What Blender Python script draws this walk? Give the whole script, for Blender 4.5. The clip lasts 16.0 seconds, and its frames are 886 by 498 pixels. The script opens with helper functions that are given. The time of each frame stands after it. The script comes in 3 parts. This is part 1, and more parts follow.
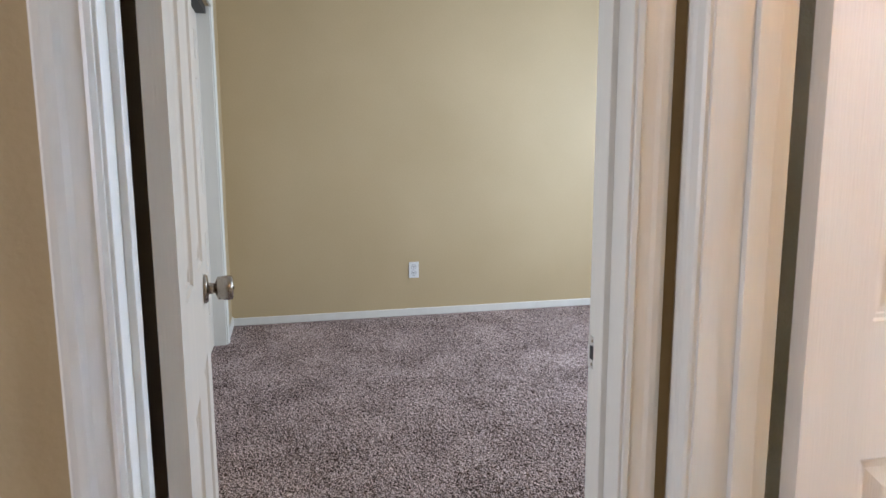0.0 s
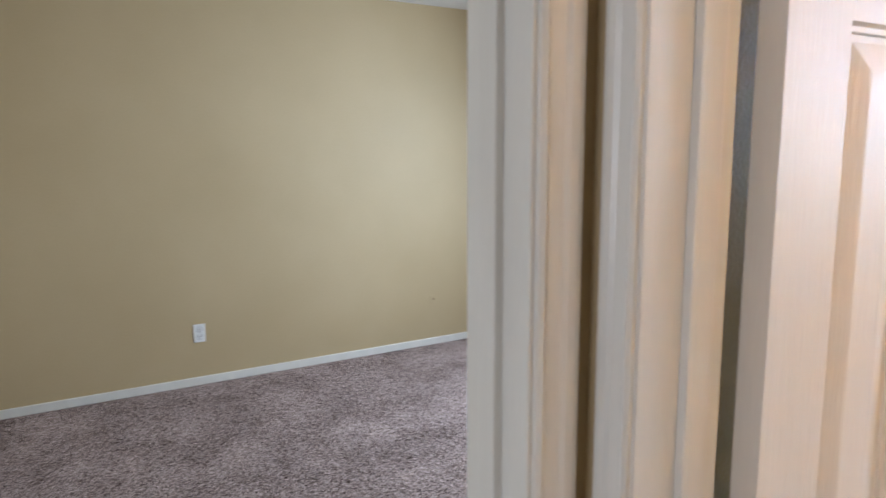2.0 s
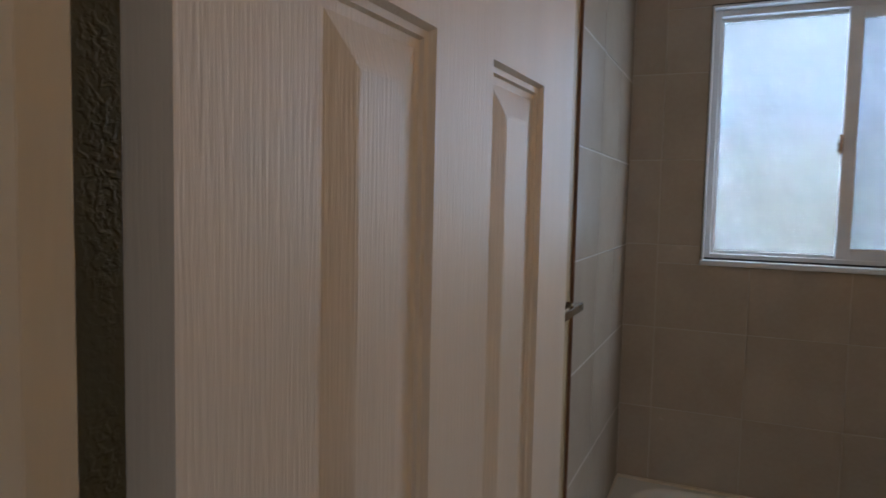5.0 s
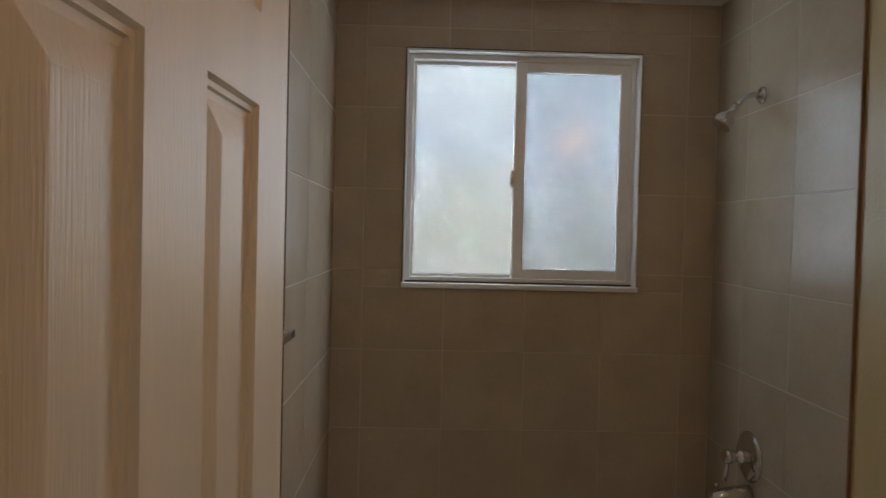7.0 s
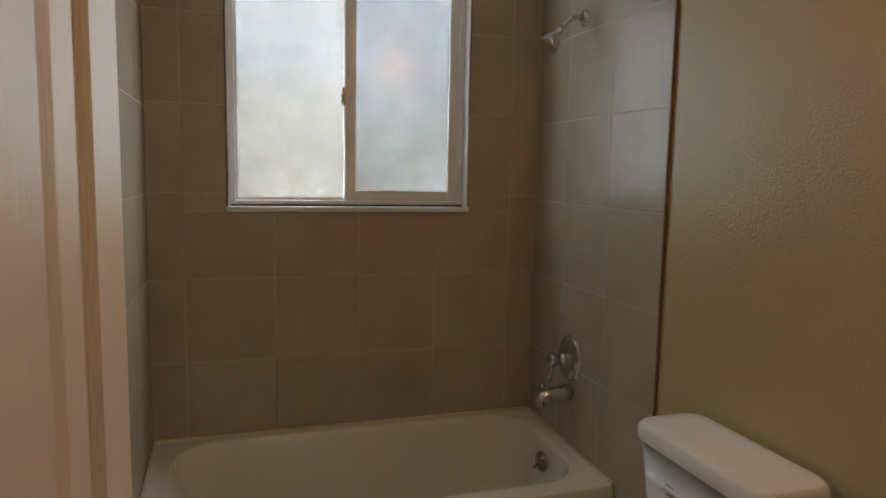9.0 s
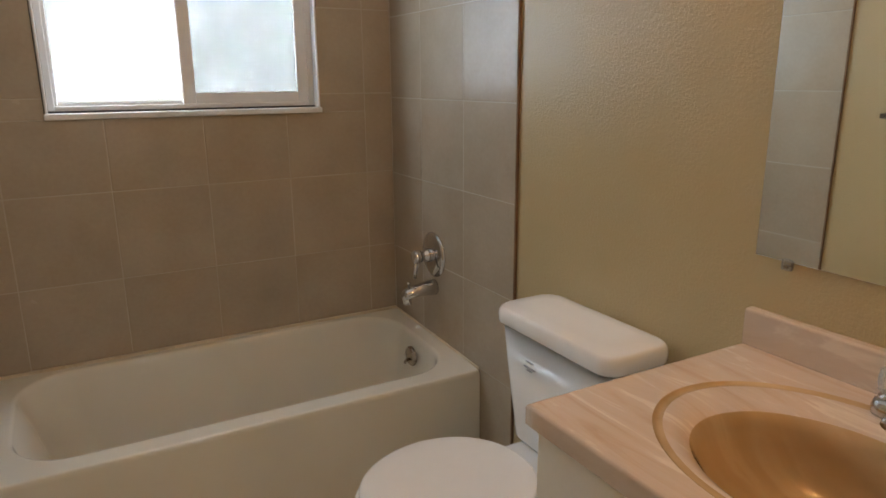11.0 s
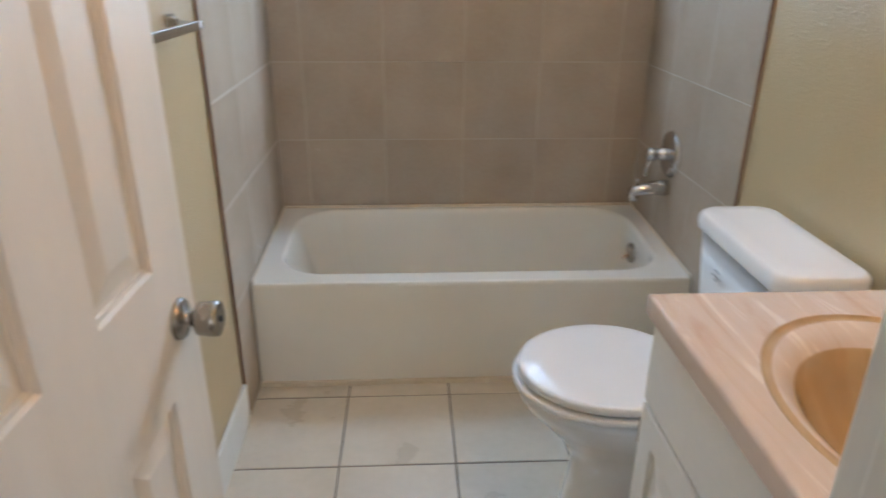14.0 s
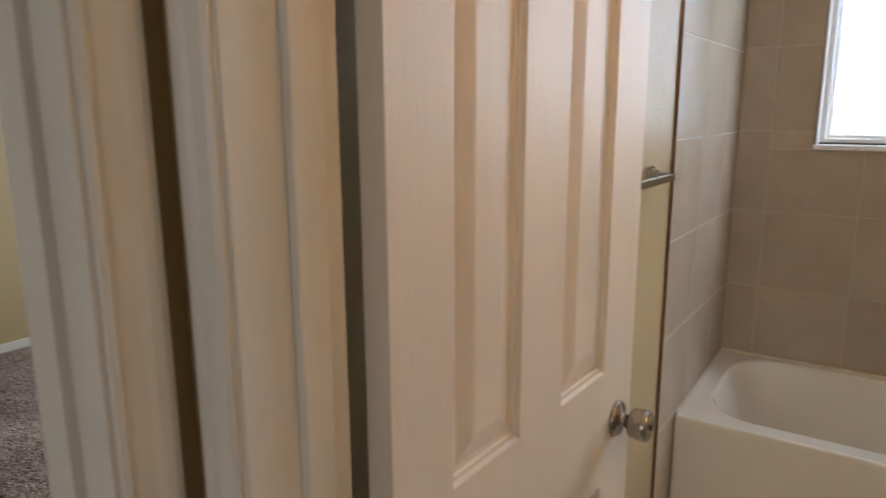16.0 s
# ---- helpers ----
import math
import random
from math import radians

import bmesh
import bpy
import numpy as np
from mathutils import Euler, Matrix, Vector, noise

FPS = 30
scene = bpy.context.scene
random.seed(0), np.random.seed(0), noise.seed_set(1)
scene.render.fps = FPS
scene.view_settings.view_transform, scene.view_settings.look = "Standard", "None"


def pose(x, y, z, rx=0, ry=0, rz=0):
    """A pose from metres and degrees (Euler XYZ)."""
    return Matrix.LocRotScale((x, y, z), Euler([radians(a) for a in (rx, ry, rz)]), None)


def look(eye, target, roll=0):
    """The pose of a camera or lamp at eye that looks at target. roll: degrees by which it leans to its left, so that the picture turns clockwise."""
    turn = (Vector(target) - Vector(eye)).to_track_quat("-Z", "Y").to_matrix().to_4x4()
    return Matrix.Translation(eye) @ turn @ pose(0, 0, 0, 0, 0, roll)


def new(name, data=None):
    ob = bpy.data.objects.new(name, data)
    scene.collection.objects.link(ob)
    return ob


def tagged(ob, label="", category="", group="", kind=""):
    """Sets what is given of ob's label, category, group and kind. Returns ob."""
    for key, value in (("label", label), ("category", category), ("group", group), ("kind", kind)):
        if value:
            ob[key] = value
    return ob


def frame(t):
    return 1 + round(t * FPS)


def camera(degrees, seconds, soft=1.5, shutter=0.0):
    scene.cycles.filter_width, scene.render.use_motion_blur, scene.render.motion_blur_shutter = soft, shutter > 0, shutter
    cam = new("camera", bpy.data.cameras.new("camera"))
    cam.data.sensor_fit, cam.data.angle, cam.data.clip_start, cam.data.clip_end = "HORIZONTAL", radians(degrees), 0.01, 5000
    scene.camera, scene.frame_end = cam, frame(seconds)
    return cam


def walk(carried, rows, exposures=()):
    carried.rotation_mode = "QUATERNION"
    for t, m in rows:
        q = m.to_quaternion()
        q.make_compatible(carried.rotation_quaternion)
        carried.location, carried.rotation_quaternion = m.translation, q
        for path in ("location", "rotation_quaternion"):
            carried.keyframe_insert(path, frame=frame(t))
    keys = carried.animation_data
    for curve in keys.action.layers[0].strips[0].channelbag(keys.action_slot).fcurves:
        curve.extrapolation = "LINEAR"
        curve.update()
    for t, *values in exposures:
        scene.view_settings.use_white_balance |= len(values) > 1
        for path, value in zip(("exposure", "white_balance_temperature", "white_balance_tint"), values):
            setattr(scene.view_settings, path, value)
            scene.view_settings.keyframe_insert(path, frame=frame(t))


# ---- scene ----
cam = camera(66.9, 16.0, shutter=0.4)
PATH = [
    (0, (0.973, -0.189, 1.244), (-0.954, 0.259, 0.948), -0.2),
    (0.5, (0.874, -0.179, 1.268), (-1.052, 0.273, 0.974), -0.2),
    (1, (0.76, -0.179, 1.303), (-1.128, 0.418, 1.022), -0.5),
    (1.5, (0.65, -0.183, 1.373), (-1.152, 0.643, 1.107), -0.5),
    (2, (0.577, -0.111, 1.513), (-1.119, 0.909, 1.225), -0.3),
    (2.5, (0.513, -0.018, 1.534), (-1.036, 1.219, 1.266), 0.1),
    (3, (0.477, 0.077, 1.533), (-0.955, 1.454, 1.298), 0.2),
    (3.5, (0.466, 0.16, 1.521), (-0.848, 1.652, 1.306), 0.4),
    (3.7, (0.461, 0.195, 1.517), (-0.794, 1.74, 1.313), 0.3),
    (5.8, (0.339, 0.338, 1.512), (-0.058, 2.296, 1.414), 1.7),
    (6, (0.331, 0.323, 1.513), (0.053, 2.302, 1.43), 1.6),
    (6.5, (0.355, 0.336, 1.513), (0.284, 2.334, 1.457), 1.6),
    (7, (0.368, 0.335, 1.507), (0.419, 2.334, 1.461), 1.4),
    (7.5, (0.347, 0.353, 1.504), (0.568, 2.34, 1.451), 1.4),
    (8, (0.333, 0.368, 1.481), (0.695, 2.333, 1.405), 1.4),
    (8.5, (0.312, 0.379, 1.464), (0.799, 2.313, 1.316), 1.3),
    (9, (0.298, 0.396, 1.45), (0.891, 2.292, 1.223), 1.1),
    (9.5, (0.282, 0.403, 1.436), (0.978, 2.254, 1.137), 1.1),
    (10, (0.277, 0.414, 1.417), (1.087, 2.206, 1.052), 0.9),
    (10.2, (0.291, 0.419, 1.412), (1.14, 2.188, 1.025), 0.7),
    (12.3, (0.372, 0.378, 1.408), (1.335, 1.998, 0.739), -0.1),
    (12.5, (0.394, 0.357, 1.397), (1.256, 2.022, 0.701), 0.1),
    (13, (0.441, 0.303, 1.388), (1.082, 2.043, 0.639), 0.5),
    (13.5, (0.482, 0.256, 1.395), (0.946, 2.038, 0.615), 0.5),
    (14, (0.543, 0.235, 1.398), (0.639, 2.074, 0.618), 0.4),
    (14.5, (0.543, 0.206, 1.418), (0.219, 2.052, 0.722), 0.3),
    (15, (0.54, 0.155, 1.437), (-0.061, 1.97, 0.852), 0.2),
    (15.5, (0.565, 0.102, 1.44), (-0.315, 1.831, 0.954), -0.2),
    (16, (0.568, 0.049, 1.44), (-0.541, 1.665, 1.039), -0.3),
]
walk(cam, [(t, look(eye, target, roll)) for t, eye, target, roll in PATH],
     exposures=[(0, 0.4, 5750, 16), (1.5, 0.28, 5750, 15), (2.5, -0.08, 5750, 14), (3.0, -0.25, 5800, 14), (3.7, -0.5, 5850, 14), (5.8, -2.55, 6300, 13), (7.0, -2.1, 7500, 14), (9.0, -1.95, 8300, 16), (10.2, -1.5, 8000, 16), (12.3, -0.4, 6400, 12), (13.5, -0.3, 5750, 10), (14.0, -0.35, 5750, 10), (14.5, -0.4, 6000, 11), (15.0, -0.55, 6500, 13), (16, -0.8, 6800, 15)])

# ---- world and light ----
world = bpy.data.worlds.new("sky")
scene.world = world
world.use_nodes = True
wn = world.node_tree.nodes
sky = wn.new("ShaderNodeTexSky")
sky.sky_type, sky.sun_disc, sky.sun_elevation, sky.sun_rotation = "NISHITA", False, radians(40), radians(200)
wn["Background"].inputs[1].default_value = 0.08
world.node_tree.links.new(sky.outputs[0], wn["Background"].inputs[0])


def area(name, m, sx, sy, watts, colour):
    lamp = bpy.data.lights.new(name, "AREA")
    lamp.shape, lamp.size, lamp.size_y, lamp.energy, lamp.color = "RECTANGLE", sx, sy, watts, colour
    ob = new(name, lamp)
    ob.matrix_world = m
    return ob


BULB = 78.0   # glow of the light bar over the bathroom mirror

# daylight in the bedroom's window, and an added fill lamp at the hall's unseen end
area("bedroom_window_light", look((-2.0, 3.28, 1.55), (-2.0, 0, 0.6)), 1.5, 1.15, 78, (0.79, 0.92, 1.0))
area("hall_fill_light", look((1.35, -3.36, 1.5), (0.9, 0, 1.2)), 1.3, 1.3, 30, (0.95, 0.97, 1.0))
day = area("bathroom_window_light", look((0.745, 3.15, 1.76), (0.745, 0, 1.66)), 0.96, 0.98, 26, (0.57, 0.78, 1.0))
day.data.cycles.use_multiple_importance_sampling = False
DAY = 50.0   # glow of the overcast sky outside the bathroom window

# ---- materials ----


def nodes_of(name):
    m = bpy.data.materials.new(name)
    m.use_nodes = True
    nt = m.node_tree
    return m, nt, nt.nodes["Principled BSDF"]


def node(nt, kind, **values):
    n = nt.nodes.new(kind)
    for key, value in values.items():
        n.inputs[key.replace("_", " ")].default_value = value
    return n


def ramp(nt, fac, stops):
    r = nt.nodes.new("ShaderNodeValToRGB")
    el = r.color_ramp.elements
    while len(el) < len(stops):
        el.new(0.5)
    for e, (p, c) in zip(el, stops):
        e.position, e.color = p, (*c, 1)
    nt.links.new(fac, r.inputs[0])
    return r.outputs[0]


def surface(name, c1, c2, rough=0.5, scale=3.0, fine=120.0, bump=0.1, depth=0.002, metal=0.0, piece=0.0, coat=0.0, stretch=(1, 1, 1), rvar=0.08, spec=0.5):
    """Two-scale variation of colour and gloss, with fine relief."""
    m, nt, b = nodes_of(name)
    L = nt.links.new
    tc = nt.nodes.new("ShaderNodeTexCoord")
    mp = node(nt, "ShaderNodeMapping", Scale=stretch)
    if piece:
        own = nt.nodes.new("ShaderNodeObjectInfo")
        shift = nt.nodes.new("ShaderNodeVectorMath")
        shift.operation = "MULTIPLY_ADD"
        L(own.outputs["Random"], shift.inputs[0])
        shift.inputs[1].default_value = (37.0, 23.0, 11.0)
        L(tc.outputs["Object"], shift.inputs[2])
        L(shift.outputs[0], mp.inputs[0])
    else:
        L(tc.outputs["Object"], mp.inputs[0])
    big = node(nt, "ShaderNodeTexNoise", Scale=scale, Detail=5.0)
    small = node(nt, "ShaderNodeTexNoise", Scale=fine, Detail=3.0)
    L(mp.outputs[0], big.inputs["Vector"])
    L(mp.outputs[0], small.inputs["Vector"])
    add = nt.nodes.new("ShaderNodeMath")
    add.operation = "MULTIPLY_ADD"
    L(small.outputs[0], add.inputs[0])
    add.inputs[1].default_value = 0.35
    L(big.outputs[0], add.inputs[2])
    fac = add.outputs[0]
    if piece:
        info = nt.nodes.new("ShaderNodeObjectInfo")
        more = nt.nodes.new("ShaderNodeMath")
        more.operation = "MULTIPLY_ADD"
        L(info.outputs["Random"], more.inputs[0])
        more.inputs[1].default_value = piece
        L(fac, more.inputs[2])
        fac = more.outputs[0]
    L(ramp(nt, fac, [(0.4, c1), (1.0 if piece else 0.95, c2)]), b.inputs["Base Color"])
    rr = node(nt, "ShaderNodeMapRange")
    L(big.outputs[0], rr.inputs[0])
    rr.inputs[3].default_value, rr.inputs[4].default_value = rough - rvar, rough + rvar
    L(rr.outputs[0], b.inputs["Roughness"])
    b.inputs["Metallic"].default_value = metal
    b.inputs["Coat Weight"].default_value = coat
    b.inputs["Specular IOR Level"].default_value = spec
    if bump:
        bp = node(nt, "ShaderNodeBump", Strength=bump, Distance=depth)
        L(small.outputs[0], bp.inputs["Height"])
        L(bp.outputs[0], b.inputs["Normal"])
    return m


TAN = ((0.485, 0.375, 0.21), (0.545, 0.43, 0.255))
M_wall = surface("tan_wall_paint", *TAN, rough=0.58, scale=1.5, fine=90, bump=0.25, depth=0.003)
M_ceiling = surface("ceiling_paint", (0.74, 0.73, 0.7), (0.8, 0.79, 0.77), rough=0.8, fine=60, bump=0.4, depth=0.004)
M_trim = surface("white_trim_paint", (0.72, 0.7, 0.64), (0.8, 0.78, 0.72), rough=0.34, scale=2, fine=45, bump=0.05, depth=0.001, stretch=(6, 6, 0.6))
M_door = surface("white_door_paint", (0.68, 0.615, 0.525), (0.75, 0.685, 0.595), rough=0.46, scale=2, fine=45, bump=0.3, depth=0.002, stretch=(7, 7, 0.35))
M_tile = surface("beige_wall_tile", (0.385, 0.315, 0.24), (0.48, 0.405, 0.32), rough=0.26, rvar=0.03, scale=4, fine=70, bump=0.04, depth=0.001, piece=0.1)
M_grout = surface("pale_grout", (0.42, 0.365, 0.295), (0.54, 0.475, 0.39), rough=0.85, fine=150, bump=0.3)
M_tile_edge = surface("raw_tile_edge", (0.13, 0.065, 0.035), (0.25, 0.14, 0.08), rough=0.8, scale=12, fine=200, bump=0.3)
M_floor_tile = surface("cream_floor_tile", (0.6, 0.53, 0.42), (0.72, 0.65, 0.54), rough=0.3, scale=4, fine=40, bump=0.06, piece=0.1)
M_floor_grout = surface("grey_floor_grout", (0.16, 0.13, 0.1), (0.25, 0.21, 0.17), rough=0.9, fine=150, bump=0.3)
M_enamel = surface("tub_enamel", (0.75, 0.72, 0.635), (0.81, 0.785, 0.71), rough=0.16, scale=1.5, fine=8, bump=0.02, depth=0.001, rvar=0.04, coat=0.3)
M_porcelain = surface("white_porcelain", (0.82, 0.82, 0.82), (0.86, 0.86, 0.86), rough=0.1, scale=2, fine=6, bump=0.015, depth=0.001, rvar=0.03, coat=0.5)
M_seat = surface("white_seat_plastic", (0.82, 0.82, 0.82), (0.86, 0.86, 0.86), rough=0.15, scale=2, fine=40, bump=0.02, depth=0.001)
M_chrome = surface("chrome", (0.56, 0.56, 0.57), (0.68, 0.68, 0.69), rough=0.1, scale=9, fine=60, bump=0, metal=1, rvar=0.04)
M_nickel = surface("satin_nickel", (0.3, 0.265, 0.225), (0.42, 0.375, 0.32), rough=0.25, scale=9, fine=150, bump=0.03, metal=1)
M_brass = surface("aged_brass", (0.3, 0.22, 0.13), (0.45, 0.33, 0.2), rough=0.3, scale=20, fine=90, bump=0.05, metal=1)
M_vinyl = surface("white_vinyl", (0.76, 0.77, 0.77), (0.83, 0.84, 0.84), rough=0.35, scale=2, fine=30, bump=0.02)
M_cabinet = surface("white_cabinet_paint", (0.74, 0.71, 0.65), (0.81, 0.78, 0.72), rough=0.35, scale=2, fine=60, bump=0.04)
M_plate = surface("white_plastic", (0.78, 0.78, 0.77), (0.83, 0.83, 0.82), rough=0.3, fine=40, bump=0.01)
M_dark = surface("dark_slot", (0.02, 0.02, 0.02), (0.04, 0.04, 0.04), rough=0.6, bump=0)
M_grey_ink = surface("grey_print", (0.34, 0.34, 0.35), (0.42, 0.42, 0.43), rough=0.5, bump=0)
M_caulk = surface("aged_caulk", (0.6, 0.5, 0.36), (0.74, 0.66, 0.53), rough=0.5, scale=14, fine=90, bump=0.2)


def textured_paint():
    """Semi-gloss tan paint over an orange-peel spray texture."""
    m, nt, b = nodes_of("tan_bath_paint")
    L = nt.links.new
    tc = nt.nodes.new("ShaderNodeTexCoord")
    big = node(nt, "ShaderNodeTexNoise", Scale=1.7, Detail=5.0)
    spray = node(nt, "ShaderNodeTexNoise", Scale=135.0, Detail=2.0, Distortion=0.4)
    patch = node(nt, "ShaderNodeTexNoise", Scale=7.0, Detail=3.0)
    for n in (big, spray, patch):
        L(tc.outputs["Object"], n.inputs["Vector"])
    L(ramp(nt, big.outputs[0], [(0.3, TAN[0]), (0.7, TAN[1])]), b.inputs["Base Color"])
    drops = ramp(nt, spray.outputs[0], [(0.42, (0, 0, 0)), (0.62, (1, 1, 1))])
    lumps = nt.nodes.new("ShaderNodeMath")
    lumps.operation = "MULTIPLY"
    L(drops, lumps.inputs[0])
    L(ramp(nt, patch.outputs[0], [(0.35, (0.25, 0.25, 0.25)), (0.65, (1, 1, 1))]), lumps.inputs[1])
    bp = node(nt, "ShaderNodeBump", Strength=0.34, Distance=0.0025)
    L(lumps.outputs[0], bp.inputs["Height"])
    L(bp.outputs[0], b.inputs["Normal"])
    b.inputs["Roughness"].default_value = 0.3
    return m


def warm_bulb():
    m, nt, b = nodes_of("warm_bulb_glass")
    em = node(nt, "ShaderNodeEmission", Strength=BULB)
    em.inputs[0].default_value = (1.0, 0.56, 0.23, 1)
    nt.links.new(em.outputs[0], nt.nodes["Material Output"].inputs[0])
    return m


def marble():
    """Cultured marble: long wavy veins in beige and pink."""
    m, nt, b = nodes_of("cultured_marble")
    L = nt.links.new
    tc = nt.nodes.new("ShaderNodeTexCoord")
    mp = node(nt, "ShaderNodeMapping", Scale=(9, 1.3, 3), Rotation=(0, 0, 0.12))
    L(tc.outputs["Object"], mp.inputs[0])
    n1 = node(nt, "ShaderNodeTexNoise", Scale=2.2, Detail=7.0, Roughness=0.6, Distortion=0.9)
    L(mp.outputs[0], n1.inputs["Vector"])
    L(ramp(nt, n1.outputs[0], [(0.3, (0.55, 0.4, 0.29)), (0.45, (0.61, 0.48, 0.38)), (0.56, (0.63, 0.51, 0.42)), (0.63, (0.74, 0.64, 0.54)), (0.8, (0.62, 0.49, 0.39))]), b.inputs["Base Color"])
    b.inputs["Roughness"].default_value = 0.2
    b.inputs["Coat Weight"].default_value = 0.3
    return m


def bowl_marble():
    """The same marble, worn to amber in the basin."""
    m, nt, b = nodes_of("amber_basin_marble")
    L = nt.links.new
    tc = nt.nodes.new("ShaderNodeTexCoord")
    mp = node(nt, "ShaderNodeMapping", Scale=(6, 1.6, 3))
    L(tc.outputs["Object"], mp.inputs[0])
    n1 = node(nt, "ShaderNodeTexNoise", Scale=2.0, Detail=6.0, Distortion=1.2)
    L(mp.outputs[0], n1.inputs["Vector"])
    L(ramp(nt, n1.outputs[0], [(0.3, (0.47, 0.315, 0.16)), (0.5, (0.5, 0.345, 0.19)), (0.62, (0.54, 0.385, 0.225)), (0.75, (0.49, 0.335, 0.18))]), b.inputs["Base Color"])
    b.inputs["Roughness"].default_value = 0.1
    b.inputs["Coat Weight"].default_value = 0.4
    return m


def carpet_material():
    m, nt, b = nodes_of("brown_frieze_carpet")
    L = nt.links.new
    tc = nt.nodes.new("ShaderNodeTexCoord")
    v = node(nt, "ShaderNodeTexNoise", Scale=170.0, Detail=2.0)
    patch = node(nt, "ShaderNodeTexNoise", Scale=3.2, Detail=3.0)
    L(tc.outputs["Object"], v.inputs["Vector"])
    L(tc.outputs["Object"], patch.inputs["Vector"])
    add = nt.nodes.new("ShaderNodeMath")
    add.operation = "MULTIPLY_ADD"
    L(patch.outputs[0], add.inputs[0])
    add.inputs[1].default_value = 0.16
    L(v.outputs[0], add.inputs[2])
    L(ramp(nt, add.outputs[0], [(0.49, (0.03, 0.019, 0.017)), (0.56, (0.19, 0.135, 0.122)), (0.61, (0.46, 0.355, 0.33)), (0.68, (0.7, 0.575, 0.545))]), b.inputs["Base Color"])
    b.inputs["Roughness"].default_value = 0.95
    b.inputs["Specular IOR Level"].default_value = 0.1
    bp = node(nt, "ShaderNodeBump", Strength=0.8, Distance=0.006)
    L(v.outputs[0], bp.inputs["Height"])
    L(bp.outputs[0], b.inputs["Normal"])
    return m


def frosted(name, tint):
    m, nt, b = nodes_of(name)
    b.inputs["Base Color"].default_value = (*tint, 1)
    b.inputs["Coat Weight"].default_value = 1.0
    b.inputs["Coat Roughness"].default_value = 0.12
    b.inputs["Transmission Weight"].default_value = 1.0
    b.inputs["Roughness"].default_value = 0.55
    b.inputs["IOR"].default_value = 1.3
    tc = nt.nodes.new("ShaderNodeTexCoord")
    n1 = node(nt, "ShaderNodeTexNoise", Scale=160.0, Detail=1.0)
    nt.links.new(tc.outputs["Object"], n1.inputs["Vector"])
    bp = node(nt, "ShaderNodeBump", Strength=0.05, Distance=0.001)
    nt.links.new(n1.outputs[0], bp.inputs["Height"])
    nt.links.new(bp.outputs[0], b.inputs["Normal"])
    return m


def clear_plastic():
    m, nt, b = nodes_of("clear_acrylic")
    b.inputs["Transmission Weight"].default_value = 0.75
    b.inputs["Base Color"].default_value = (0.92, 0.92, 0.9, 1)
    b.inputs["Roughness"].default_value = 0.05
    b.inputs["IOR"].default_value = 1.45
    return m


def mirror_material():
    m, nt, b = nodes_of("mirror_silver")
    b.inputs["Base Color"].default_value = (0.86, 0.9, 0.88, 1)
    b.inputs["Metallic"].default_value = 1.0
    b.inputs["Roughness"].default_value = 0.015
    return m


def glowing_distance():
    """Bright overcast sky over pale green ground, beyond the bathroom window."""
    m, nt, b = nodes_of("bright_outdoors")
    L = nt.links.new
    tc = nt.nodes.new("ShaderNodeTexCoord")
    sep = nt.nodes.new("ShaderNodeSeparateXYZ")
    L(tc.outputs["Generated"], sep.inputs[0])
    col = ramp(nt, sep.outputs["Z"], [(0.2, (0.42, 0.43, 0.36)), (0.45, (0.46, 0.5, 0.46)), (0.58, (0.45, 0.57, 0.78)), (0.8, (0.68, 0.83, 1.0))])
    em = node(nt, "ShaderNodeEmission", Strength=DAY)
    L(col, em.inputs[0])
    L(em.outputs[0], nt.nodes["Material Output"].inputs[0])
    return m


# darker tint puts the dimming of an unbuilt screen into the right pane
M_frost_dimmed = frosted("frosted_glass_screen_dimmed", (0.03, 0.033, 0.036))
M_bath, M_bulb = textured_paint(), warm_bulb()
M_marble, M_bowl, M_carpet, M_frost, M_clear, M_mirror, M_out = marble(), bowl_marble(), carpet_material(), frosted("frosted_glass", (0.05, 0.051, 0.05)), clear_plastic(), mirror_material(), glowing_distance()

# ---- mesh helpers ----


def part(name, bm, material, parent=None, label="", smooth=False, crisp=False):
    me = bpy.data.meshes.new(name)
    bmesh.ops.recalc_face_normals(bm, faces=bm.faces)
    for f in bm.faces:
        f.smooth = smooth
    bm.to_mesh(me)
    bm.free()
    me.materials.append(material)
    ob = new(name, me)
    ob.parent = parent
    if crisp:
        ob.modifiers.new("flat_faces", "WEIGHTED_NORMAL").weight = 80
    if label:
        ob["label"] = label
    return ob


def thing(name, m, label, category, group="", kind=""):
    ob = new(name)
    ob.matrix_basis = m
    return tagged(ob, label, category, group, kind)


def add_box(bm, x0, x1, y0, y1, z0, z1, bevel=0.0, segments=2):
    g = bmesh.ops.create_cube(bm, size=1)
    vs = g["verts"]
    bmesh.ops.scale(bm, vec=(x1 - x0, y1 - y0, z1 - z0), verts=vs)
    bmesh.ops.translate(bm, vec=((x0 + x1) / 2, (y0 + y1) / 2, (z0 + z1) / 2), verts=vs)
    if bevel:
        es = list({e for v in vs for e in v.link_edges})
        bmesh.ops.bevel(bm, geom=es, offset=bevel, segments=segments, affect="EDGES", profile=0.5)


def box(*args, bevel=0.0, segments=2):
    bm = bmesh.new()
    add_box(bm, *args, bevel=bevel, segments=segments)
    return bm


